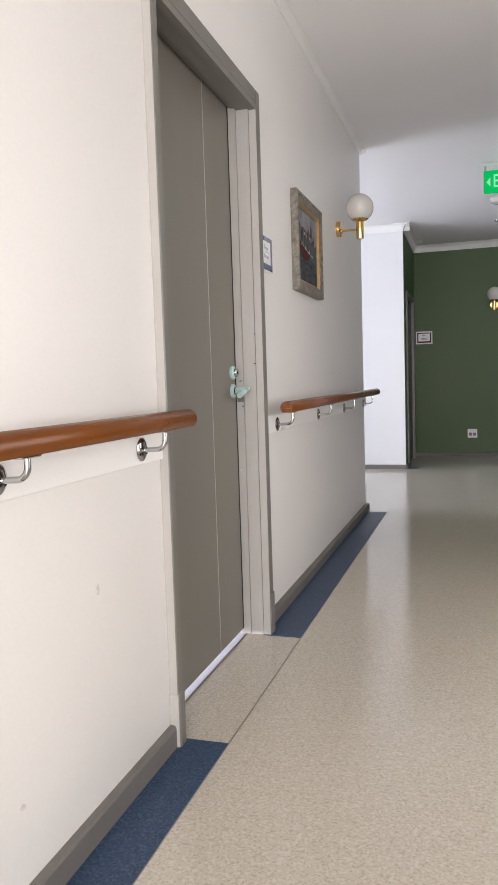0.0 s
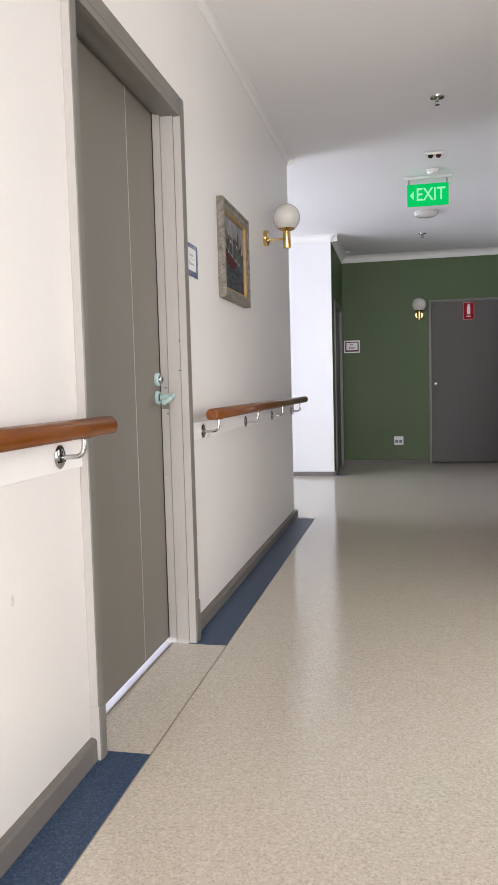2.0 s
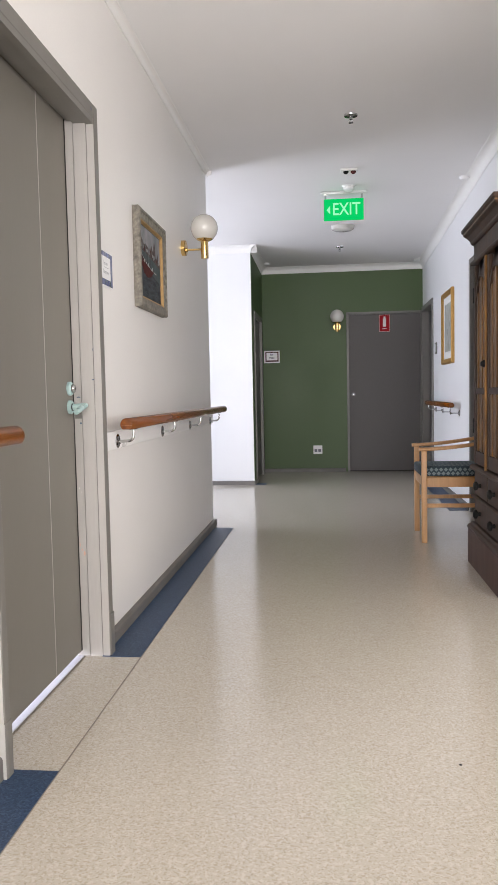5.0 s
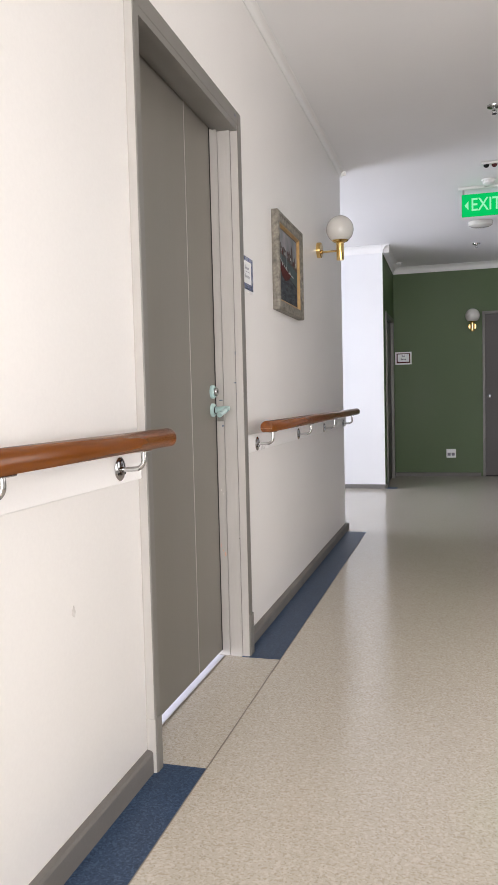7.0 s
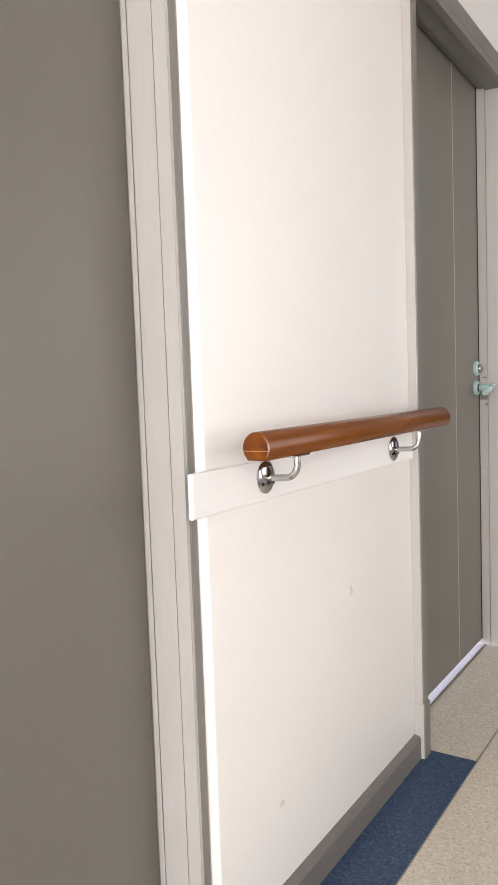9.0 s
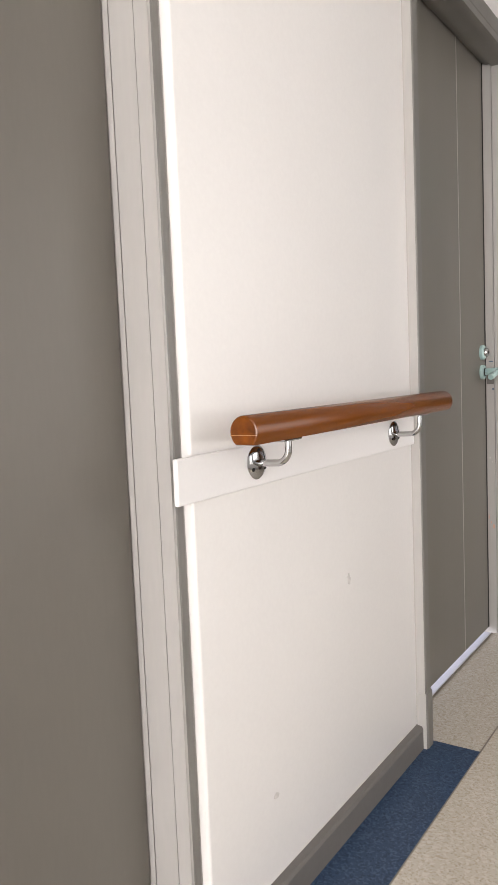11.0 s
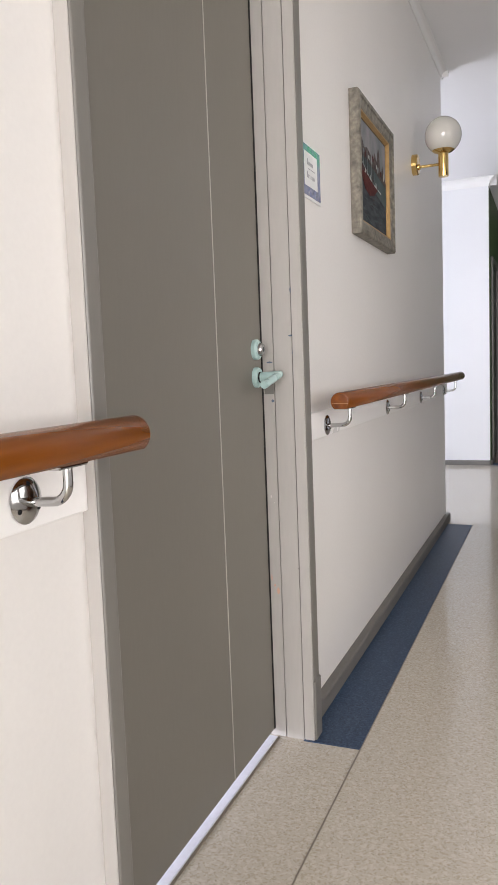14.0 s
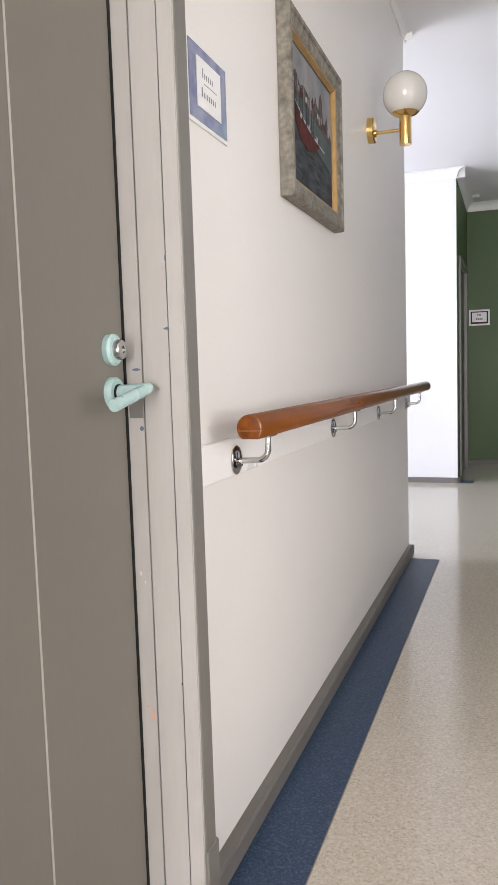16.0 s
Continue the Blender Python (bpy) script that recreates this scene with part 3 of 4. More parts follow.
def simple_door(name, at, turn, w, h, label, face=0.06, knob=True, leaf=LEAF, deep=0.09):
    """A closed door with frame; local x across, y into the wall, z up."""
    ob = thing(name, at, label, "door", kind="structure")
    ob.rotation_euler = (0, 0, radians(turn))
    part("leaf", box((0.002, deep - 0.02, 0.012), (w - 0.002, deep + 0.02, h - 0.003), 0.002), leaf, ob)
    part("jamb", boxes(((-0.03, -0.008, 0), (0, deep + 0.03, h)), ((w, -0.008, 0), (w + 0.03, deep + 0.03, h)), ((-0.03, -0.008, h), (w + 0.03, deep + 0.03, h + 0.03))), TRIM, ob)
    # unseen black sheet that blocks the sky and darkens gaps round the leaf
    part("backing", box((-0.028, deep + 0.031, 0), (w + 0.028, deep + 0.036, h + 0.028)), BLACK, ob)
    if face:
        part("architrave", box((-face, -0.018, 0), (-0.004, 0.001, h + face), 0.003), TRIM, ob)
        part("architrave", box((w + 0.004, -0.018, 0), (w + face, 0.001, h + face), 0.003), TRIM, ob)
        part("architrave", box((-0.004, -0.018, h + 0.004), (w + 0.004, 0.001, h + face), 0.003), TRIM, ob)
    if knob:
        k = part("knob", lathe([(0, 0), (0.022, 0), (0.022, 0.004), (0.009, 0.008), (0.009, 0.03), (0.02, 0.036), (0.02, 0.05), (0.012, 0.056), (0, 0.056)], "Y", 20, (0, 0, 0)), CHROME, ob, "chrome door knob", True)
        k.rotation_euler = (0, 0, math.pi)
        k.location = (knob, deep - 0.02, 0.976)
    return ob


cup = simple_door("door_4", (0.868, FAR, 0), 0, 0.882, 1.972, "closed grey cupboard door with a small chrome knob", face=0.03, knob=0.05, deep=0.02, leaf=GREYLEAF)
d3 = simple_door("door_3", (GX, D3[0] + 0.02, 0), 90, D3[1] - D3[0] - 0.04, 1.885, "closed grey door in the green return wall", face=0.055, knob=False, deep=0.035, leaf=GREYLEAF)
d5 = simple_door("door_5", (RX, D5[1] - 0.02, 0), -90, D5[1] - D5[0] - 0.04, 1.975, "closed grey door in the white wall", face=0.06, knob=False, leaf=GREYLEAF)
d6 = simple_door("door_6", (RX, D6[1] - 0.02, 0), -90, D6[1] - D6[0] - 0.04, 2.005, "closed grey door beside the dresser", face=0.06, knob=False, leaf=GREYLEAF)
for d, w in ((d5, 0.845),):
    part("handle_plate", box((w - 0.1, 0.058, 0.9), (w - 0.06, 0.069, 1.06), 0.003), CHROME, d, "chrome handle plate")
    part("lever", tube([(w - 0.08, 0.06, 0.98), (w - 0.08, 0.02, 0.98), (w - 0.09, 0.012, 0.98), (w - 0.19, 0.012, 0.98)], 0.009), CHROME, d, "chrome lever", True)

# ---- handrails ----


def rail_section(r):
    """Round section with a flattened underside."""
    return [(a, max(b, -0.78 * r)) for a, b in circle(r, 28)]


def handrail(name, x, y0, y1, z, wall_face, plates, board, label, out=1, r=0.0262, thick=0.016):
    """Timber rail on chrome brackets over a painted backing board."""
    ob = thing(name, (wall_face, y0, 0), label, "handrail", "corridor handrails")
    dx = (x - wall_face)
    e = 0.0035
    sec = rail_section(r)
    fr = []
    for yy, k in ((0, 1 - e / r), (e * 0.35, 1 - 0.3 * e / r), (e, 1), (y1 - y0 - e, 1), (y1 - y0 - e * 0.35, 1 - 0.3 * e / r), (y1 - y0, 1 - e / r)):
        fr.append(((dx, yy, z), (k, 0, 0), (0, 0, k)))
    rail = part("rail", sweep(sec, fr), RAILWOOD, ob, "", True)
    inner = 1 - e / r - 0.02
    for yy, d in ((-0.0008, 1), (y1 - y0 + 0.0008, -1)):
        cap = sweep([(a * inner, b * inner) for a, b in sec], [((dx, yy, z), (1, 0, 0), (0, 0, 1)), ((dx, yy + d * 0.003, z), (1, 0, 0), (0, 0, 1))])
        part("end_cap", cap, RAILEND, rail, "amber varnished end grain")
        part("end_joint", box((dx - r * 0.9, min(yy - d * 0.0008, yy + d * 0.002), z - 0.005), (dx + r * 0.9, max(yy - d * 0.0008, yy + d * 0.002), z - 0.0042)), PALEWOOD, rail)
    if board:
        b0, b1, z0, z1 = board
        part("backing_board", box((min(0, out * thick) - 0.0, b0 - y0, z0), (max(0, out * thick), b1 - y0, z1), 0.003, 2), BOARD, ob, "white painted backing board")
    else:
        thick = 0.0
    for py, pz in plates:
        yy = py - y0
        br = part("bracket", lathe([(0.0, 0.0), (0.028, 0.0), (0.030, 0.003), (0.026, 0.006), (0.013, 0.009), (0.0, 0.009)], "X", 26, (0, 0, 0)), CHROME, ob, "chrome rail bracket", True)
        br.location = (out * thick, yy, pz)
        br.scale = (out, 1, 1)
        reach = abs(dx) - thick
        under = z - 0.78 * r - pz
        bend = []
        for i in range(9):
            q = i / 8 * math.pi / 2
            bend.append((reach - 0.024 + 0.024 * math.sin(q), 0, 0.024 - 0.024 * math.cos(q)))
        part("arm", tube([(0.004, 0, -0.002), (0.02, 0, -0.001)] + bend + [(reach, 0, under - 0.004)], 0.0062), CHROME, br, "", True)
        part("saddle", box((reach - 0.011, -0.03, under - 0.005), (reach + 0.011, 0.03, under + 0.0005), 0.002), CHROME, br)
        for sy, sz in ((0, 0.021), (0.018, -0.011), (-0.018, -0.011)):
            part("screw", lathe([(0, 0), (0.0042, 0), (0.003, 0.002), (0, 0.002)], "X", 10, (0.006, sy, sz)), BLACK, br)
    return ob


handrail("handrail", -0.186, 1.535, 2.432, 0.916, PX, [(1.668, 0.852), (2.270, 0.848)], (1.452, 2.407, 0.809, 0.882), "varnished red-brown timber handrail on chrome brackets", thick=0.009)
handrail("handrail", -0.196, 3.545, 6.37, 0.897, WX, [(3.655, 0.824), (4.51, 0.822), (5.305, 0.820), (6.115, 0.818)], (3.418, SIDE0 - 0.005, 0.792, 0.868),
         "long varnished timber handrail running to the wall corner")
handrail("handrail", RX - 0.085, 7.42, 9.12, 0.872, RX, [(7.5, 0.8), (8.0, 0.8), (8.5, 0.8), (9.0, 0.8)], None, "timber handrail on the white wall", out=-1)

# ---- wall lamps ----


def wall_lamp(name, label, scale=1.0):
    """Brass plate, arm and cup with an opal globe; reaches along +x from the wall."""
    ob = thing(name, (0, 0, 0), label, "wall lamp", "globe wall lamps")
    part("wall_plate", lathe([(0, 0), (0.048, 0), (0.048, 0.022), (0.044, 0.027), (0, 0.027)], "X", 32), BRASS, ob, "", True)
    part("arm", lathe([(0.0, 0.0), (0.014, 0.0), (0.014, 0.008), (0.0065, 0.012), (0.0065, 0.118), (0, 0.118)], "X", 16, (0.025, 0, -0.012)), BRASS, ob, "", True)
    part("cup", lathe([(0, -0.07), (0.0225, -0.07), (0.0235, -0.067), (0.0235, 0.035), (0.045, 0.044), (0.052, 0.05), (0.050, 0.053), (0, 0.053)], "Z", 28, (0.143, 0, 0)), BRASS, ob, "", True)
    gl = [(0.0, -0.083)] + [(0.085 * math.sin(math.radians(a)), -0.085 * math.cos(math.radians(a))) for a in range(12, 180, 8)] + [(0.0, 0.085)]
    part("globe", lathe(gl, "Z", 36, (0.143, 0, 0.118)), OPAL, ob, "white opal glass globe", True)
    return ob


lamp = wall_lamp("wall_lamp", "brass wall lamp with an unlit white globe")
lamp.location = (WX, 5.29, 1.932)
far_lamp = copy_thing(lamp, pose(0.722, FAR, 1.825, 0, 0, -90))
far_lamp["label"] = "small brass globe lamp on the green wall"


# ---- pictures and plaques ----
def mould(profile_uv, w, h, mat_name, parent, pname, label=""):
    """A mitred frame in the y-z plane; (inset, out) pairs give the moulding's section."""
    bm = bmesh.new()
    rings = []
    for cy, cz, sy, sz in ((0, 0, 1, 1), (w, 0, -1, 1), (w, h, -1, -1), (0, h, 1, -1)):
        rings.append([bm.verts.new((o, cy + sy * i, cz + sz * i)) for i, o in profile_uv])
    n = len(profile_uv)
    for k in range(4):
        a, b = rings[k], rings[(k + 1) % 4]
        for i in range(n):
            j = (i + 1) % n
            bm.faces.new((a[i], a[j], b[j], b[i]))
    return part(pname, bm, mat_name, parent, label)


pic = thing("framed_painting", (WX + 0.001, 4.07, 1.437), "harbour painting in a distressed silver and gilt frame", "picture")
PW, PH = 0.578, 0.470
mould([(0, 0.0), (0.0, 0.03), (0.005, 0.035), (0.018, 0.036), (0.022, 0.032), (0.034, 0.030), (0.040, 0.029), (0.048, 0.025), (0.048, 0.0)], PW, PH, SILVER, pic, "frame", "distressed silver moulding")
mould([(0.0482, 0.002), (0.0482, 0.0245), (0.052, 0.0235), (0.058, 0.0145), (0.061, 0.014), (0.061, 0.002)], PW, PH, SLIP, pic, "slip", "dull gilt inner slip")
canvas = part("canvas", box((0.003, 0.06, 0.06), (0.010, PW - 0.06, PH - 0.06)), SEA, pic, "dark painted harbour water")
a, b, c, d = 0.064, PW - 0.064, 0.064, PH - 0.064


def paint(pname, pts, depth, mat, lab):
    p = part(pname, flat(pts, 0.0008), mat, canvas, lab)
    p.location = (0.010 + depth, 0, 0)


paint("painted_sky", [(a, 0.27), (b, 0.25), (b, d), (a, d)], 0.0, SKYP, "pale lilac painted sky")
paint("painted_water", [(0.22, 0.215), (0.34, 0.19), (b, 0.165), (b, 0.262), (0.3, 0.285), (a, 0.29), (a, 0.235)], 0.0008, HILLS, "painted teal water")
paint("painted_shore", [(a, 0.285), (0.2, 0.283), (0.34, 0.268), (b, 0.245), (b, 0.262), (0.47, 0.285), (0.455, 0.318), (0.435, 0.285), (0.41, 0.29), (0.40, 0.35), (0.385, 0.366), (0.37, 0.345), (0.36, 0.312), (0.34, 0.318), (0.325, 0.338), (0.31, 0.312), (0.25, 0.315), (0.2, 0.328), (0.16, 0.318), (0.12, 0.345), (0.09, 0.33), (a, 0.35)], 0.0017, TOWN, "painted far town")
random.seed(5)
for i in range(16):
    y, z = 0.085 + i * 0.025 + random.uniform(-0.006, 0.006), 0.302 - max(0, i - 8) * 0.0045 + random.uniform(-0.006, 0.01)
    w, h = random.uniform(0.008, 0.018), random.uniform(0.006, 0.016)
    paint("painted_house", [(y, z - h), (y + w, z - h), (y + w, z + h * 0.4), (y + w * 0.5, z + h), (y, z + h * 0.4)], 0.0026 + 0.00003 * i, (PALEPRINT, SKYP, TOWN, FOAM, HULL)[(i * 3) % 5], "painted house front")
paint("painted_hull", [(0.10, 0.262), (0.115, 0.215), (0.16, 0.178), (0.23, 0.165), (0.30, 0.178), (0.36, 0.207), (0.41, 0.203), (0.30, 0.215), (0.2, 0.232)], 0.0022, HULL, "painted red boat hull")
paint("painted_gunwale", [(0.098, 0.268), (0.2, 0.237), (0.30, 0.2185), (0.415, 0.2065), (0.41, 0.2025), (0.30, 0.2135), (0.2, 0.231)], 0.0030, PALEPRINT, "pale painted gunwale")
for i in range(12):
    y = 0.078 + i * 0.019 + random.uniform(-0.004, 0.004)
    top = 0.385 - 0.006 * i - (0.05 if i % 3 else 0)
    paint("painted_mast", [(y, 0.235), (y + 0.0026, 0.235), (y + 0.0045, top), (y + 0.003, top)], 0.0035, MASTP if i % 3 else FOAM, "painted mast")
for i in range(9):
    y, z = 0.12 + i * 0.028 + random.uniform(-0.005, 0.005), 0.245 - i * 0.0035
    paint("painted_gear", [(y, z - 0.008), (y + 0.014, z - 0.010), (y + 0.011, z + 0.004), (y + 0.004, z + 0.009)], 0.0038, (MASTP, PALEPRINT, TOWN)[i % 3], "painted deck gear")
random.seed(11)
for i in range(60):
    y, z = random.uniform(0.07, 0.45), random.uniform(0.068, 0.175)
    w, h = random.uniform(0.015, 0.06), random.uniform(0.0008, 0.0026)
    tilt = random.uniform(-0.012, 0.006)
    paint("painted_ripple", [(y, z), (y + w * 0.5, z - h + tilt * 0.3), (y + w, z + tilt), (y + w * 0.5, z + h + tilt * 0.6)], 0.0006 + 0.00002 * i, HILLS if i % 3 else MASTP, "painted ripple")

plq = thing("name_plaque", (WX, 3.507, 1.460), "glossy blue mottled door plaque with a white card", "plaque")
part("backing", box((0, 0, 0), (0.004, 0.195, 0.150), 0.001), WHITEPL, plq, "white plastic edge")
part("card", box((0.0035, 0.006, 0.008), (0.0052, 0.189, 0.143)), PLAQUE, plq, "mottled blue card")
part("paper", box((0.0050, 0.040, 0.033), (0.0062, 0.157, 0.124)), PAPER, plq, "white paper")
random.seed(4)
for row, (z, start, n) in enumerate(((0.090, 0.066, 6), (0.055, 0.060, 7))):
    y = start
    for i in range(n):
        wd = 0.006 + 0.004 * random.random()
        part("letter_bar", box((0.006, y, z), (0.0066, y + wd * 0.45, z + (0.017 if i == 0 else 0.010))), INK, plq)
        y += wd + 0.0025
part("underline", box((0.006, 0.072, 0.080), (0.0066, 0.135, 0.0815)), INK, plq)


def sign_on(name, at, turn, label, category):
    ob = thing(name, at, label, category)
    ob.rotation_euler = (0, 0, radians(turn))
    return ob


# small framed sign on the green wall; local x across, y into the wall
sg = sign_on("room_sign", (-0.203, FAR, 1.394), 0, "small white framed room sign on green wall", "sign")
part("frame", boxes(((0, -0.014, 0), (0.199, 0, 0.016)), ((0, -0.014, 0.139), (0.199, 0, 0.155)), ((0, -0.014, 0.016), (0.016, 0, 0.139)), ((0.183, -0.014, 0.016), (0.199, 0, 0.139))), SIGNPALE, sg, "pale frame")
part("border", box((0.016, -0.006, 0.016), (0.183, -0.001, 0.139)), HULL, sg, "dark red card border")
part("paper", box((0.030, -0.0085, 0.034), (0.169, -0.006, 0.128)), PAPER, sg, "white paper")
for x0, x1, z in ((0.08, 0.12, 0.095), (0.068, 0.135, 0.055)):
    n = 3 if z > 0.09 else 4
    for i in range(n):
        xa = x0 + (x1 - x0) * i / n
        part("letter_bar", box((xa, -0.0092, z), (xa + (x1 - x0) / n * 0.7, -0.0084, z + (0.022 if i == 0 else 0.016))), INK, sg)

ext = sign_on("extinguisher_sign", (1.241, FAR, 1.748), 0, "red fire extinguisher sign with white symbol", "sign")
part("panel", box((0, -0.0045, 0), (0.138, -0.0008, 0.214), 0.001), RED, ext)
part("symbol_body", box((0.050, -0.0062, 0.065), (0.088, -0.004, 0.165), 0.0009), SIGNPALE, ext, "white extinguisher shape")
part("symbol_top", box((0.058, -0.0062, 0.1655), (0.082, -0.004, 0.190), 0.0009), SIGNPALE, ext)
part("border_line", boxes(((0.004, -0.0055, 0.004), (0.134, -0.0044, 0.007)), ((0.004, -0.0055, 0.207), (0.134, -0.0044, 0.210)), ((0.004, -0.0055, 0.007), (0.007, -0.0044, 0.207)), ((0.131, -0.0055, 0.007), (0.134, -0.0044, 0.207))), SIGNPALE, ext)
for i in range(5):
    part("letter_bar", box((0.045 + i * 0.010, -0.0055, 0.035), (0.052 + i * 0.010, -0.0044, 0.047)), SIGNPALE, ext)
ext.location.y = FAR - 0.0005

sock = sign_on("power_socket", (0.404, FAR, 0.229), 0, "white double power socket low on green wall", "socket")
part("plate", box((0, -0.009, 0), (0.114, 0, 0.108), 0.004, 2), WHITEPL, sock)
for i in (0, 1):
    part("outlet", box((0.014 + i * 0.048, -0.011, 0.026), (0.050 + i * 0.048, -0.0085, 0.062), 0.001), INK, sock, "grey outlet face")
    part("rocker", box((0.022 + i * 0.048, -0.0125, 0.072), (0.040 + i * 0.048, -0.0085, 0.088), 0.001), WHITEPL, sock)

# picture on the white wall: local frame in y-z, facing -x
rp = thing("framed_print", (RX, 8.41, 1.262), "tall pale print in a gilt frame on white wall", "picture")
rp.rotation_euler = (0, 0, math.pi)
mould([(0, 0), (0, 0.026), (0.010, 0.032), (0.028, 0.024), (0.050, 0.018), (0.050, 0)], 0.64, 0.70, GOLD, rp, "frame", "gilt moulding")
part("mount", box((0.003, 0.045, 0.045), (0.010, 0.595, 0.655)), PAPER, rp, "cream mount")
part("print", box((0.009, 0.13, 0.12), (0.0115, 0.51, 0.58)), PALEPRINT, rp, "pale landscape print")

sw = thing("switch_plate", (RX, 8.97, 1.40), "grey wall plate beside the door", "switch")
part("plate", box((-0.012, -0.06, 0), (0, 0.06, 0.125), 0.003), SKIRT, sw)
part("paper", box((-0.0135, -0.048, 0.02), (-0.0115, 0.048, 0.105)), PALEPRINT, sw)

# ---- ceiling fittings ----


def on_ceiling(name, x, y, label, category, group=""):
    return thing(name, (x, y, ceil_at(y) - 0.001), label, category, group)


def sprinkler(x, y):
    ob = on_ceiling("sprinkler", x, y, "chrome ceiling fire sprinkler with a round rose", "sprinkler", "ceiling sprinklers")
    part("rose", lathe([(0, 0), (0.042, 0), (0.040, -0.008), (0.018, -0.013), (0, -0.013)], "Z", 28), CHROME, ob, "", True)
    part("body", lathe([(0, -0.012), (0.011, -0.012), (0.011, -0.026), (0.006, -0.03), (0, -0.03)], "Z", 14), CHROME, ob, "", True)
    for s in (-1, 1):
        part("yoke", tube([(s * 0.010, 0, -0.024), (s * 0.013, 0, -0.034), (s * 0.004, 0, -0.046)], 0.0018, 8), CHROME, ob)
    part("deflector", lathe([(0, -0.045), (0.015, -0.045), (0.015, -0.0475), (0, -0.0475)], "Z", 18), CHROME, ob)
    return ob


sprinkler(0.776, 5.3)
sprinkler(0.753, 9.1)

det = on_ceiling("motion_detector", 0.792, 6.42, "white motion detector with two dark lenses", "detector")
part("base", box((-0.065, -0.035, -0.018), (0.065, 0.035, 0), 0.006, 2), WHITEPL, det)
for s in (-1, 1):
    part("lens", lathe([(0, 0), (0.021, 0), (0.019, -0.012), (0.010, -0.021), (0, -0.023)], "Z", 18, (s * 0.028 + 0.004, -0.006, -0.016)), BLACK if s < 0 else HULL, det, "dark lens", True)

smo = on_ceiling("smoke_detector", 0.799, 6.84, "small white round ceiling smoke detector", "smoke detector")
part("base", lathe([(0, 0), (0.055, 0), (0.055, -0.012), (0, -0.012)], "Z", 28), WHITEPL, smo, "", True)
part("sensor", lathe([(0, -0.012), (0.046, -0.012), (0.044, -0.03), (0.03, -0.042), (0, -0.044)], "Z", 28), WHITEPL, smo, "", True)

for i, (x, y) in enumerate(((1.70, 6.75), (1.69, 9.95), (-0.12, 9.85))):
    dl = on_ceiling("ceiling_speaker", x, y, "small white round ceiling fitting", "ceiling fitting", "small ceiling fittings")
    part("body", lathe([(0, 0), (0.042, 0), (0.040, -0.012), (0.03, -0.022), (0, -0.024)], "Z", 24), WHITEPL, dl, "", True)

em = on_ceiling("emergency_light", 0.771, 8.15, "oval white ceiling emergency light", "emergency light")
lb = lathe([(0, 0), (0.085, 0), (0.085, -0.012), (0.080, -0.038), (0.06, -0.052), (0, -0.054)], "Z", 32)
for v in lb.verts:
    v.co.x *= 1.35
part("housing", lb, OPAL, em, "", True)

exit_sign = on_ceiling("exit_sign", 0.76, 7.0, "lit green exit sign with white arrow under ceiling", "exit sign")
part("ceiling_bar", box((-0.19, -0.03, -0.022), (0.19, 0.03, 0), 0.004), WHITEPL, exit_sign, "white mounting bar")
part("panel", box((-0.164, -0.006, -0.235), (0.164, 0.006, -0.058), 0.002), EXITG, exit_sign, "glowing green panel")
for s in (-1, 1):
    part("bracket", box((s * 0.15 - 0.008, -0.005, -0.06), (s * 0.15 + 0.008, 0.005, -0.02)), CHROME, exit_sign)
txt = bpy.data.curves.new("exit_text", "FONT")
txt.body, txt.size, txt.align_x, txt.align_y, txt.extrude, txt.offset = "EXIT", 0.142, "CENTER", "CENTER", 0.0008, 0.0012
txt.materials.append(EXITW)
tx = new("lettering", txt)
tx.parent = exit_sign
tx.location, tx.rotation_euler = (0.022, -0.0075, -0.147), (radians(90), 0, 0)
tx.scale = (0.80, 1, 1)
arrow = part("arrow", flat([(-0.142, -0.147), (-0.112, -0.112), (-0.112, -0.182)], 0.0012, "Y"), EXITW, exit_sign, "white arrow")
arrow.location.y = -0.0082

# ---- dresser ----
ar = thing("dresser", (1.45, 4.27, 0), "tall dark timber dresser with glazed arched doors and drawers", "dresser")
L, DP = 0.76, RX - 1.45 - 0.003


def wrapped(pname, section, z, mat, label=""):
    """A moulding that runs along the front and both ends; section gives (out, up)."""
    bm = bmesh.new()
    rings = []
    for cx, cy, sx, sy in ((DP, 0, 0, -1), (0, 0, -1, -1), (0, L, -1, 1), (DP, L, 0, 1)):
        rings.append([bm.verts.new((cx + sx * u, cy + sy * u, z + v)) for u, v in section])
    n = len(section)
    for r0, r1 in zip(rings, rings[1:]):
        for i in range(n):
            j = (i + 1) % n
            bm.faces.new((r0[i], r0[j], r1[j], r1[i]))
    bm.faces.new(rings[0])
    bm.faces.new(list(reversed(rings[-1])))
    return part(pname, bm, mat, ar, label)


wrapped("plinth", [(-0.02, 0), (0.024, 0), (0.026, 0.004), (0.026, 0.198), (0.022, 0.204), (-0.02, 0.204)], 0, REDWOOD)
wrapped("plinth_moulding", [(-0.02, 0), (0.028, 0), (0.030, 0.010), (0.022, 0.022), (0.012, 0.028), (0.008, 0.040), (-0.02, 0.040)], 0.2045, DARKWOOD)
part("body", boxes(((0.022, 0, 0.2), (DP, L, 1.735)), bevel=0.003), REDWOOD, ar)
part("frieze", boxes(((0.004, 0.002, 1.7355), (DP, L - 0.002, 1.828)), bevel=0.003), DARKWOOD, ar)
wrapped("cornice", [(-0.02, 0), (0.004, 0), (0.012, 0.010), (0.013, 0.022), (0.030, 0.046), (0.046, 0.058), (0.048, 0.072), (0.056, 0.078), (0.056, 0.096), (-0.02, 0.096)], 1.8285, DARKWOOD)
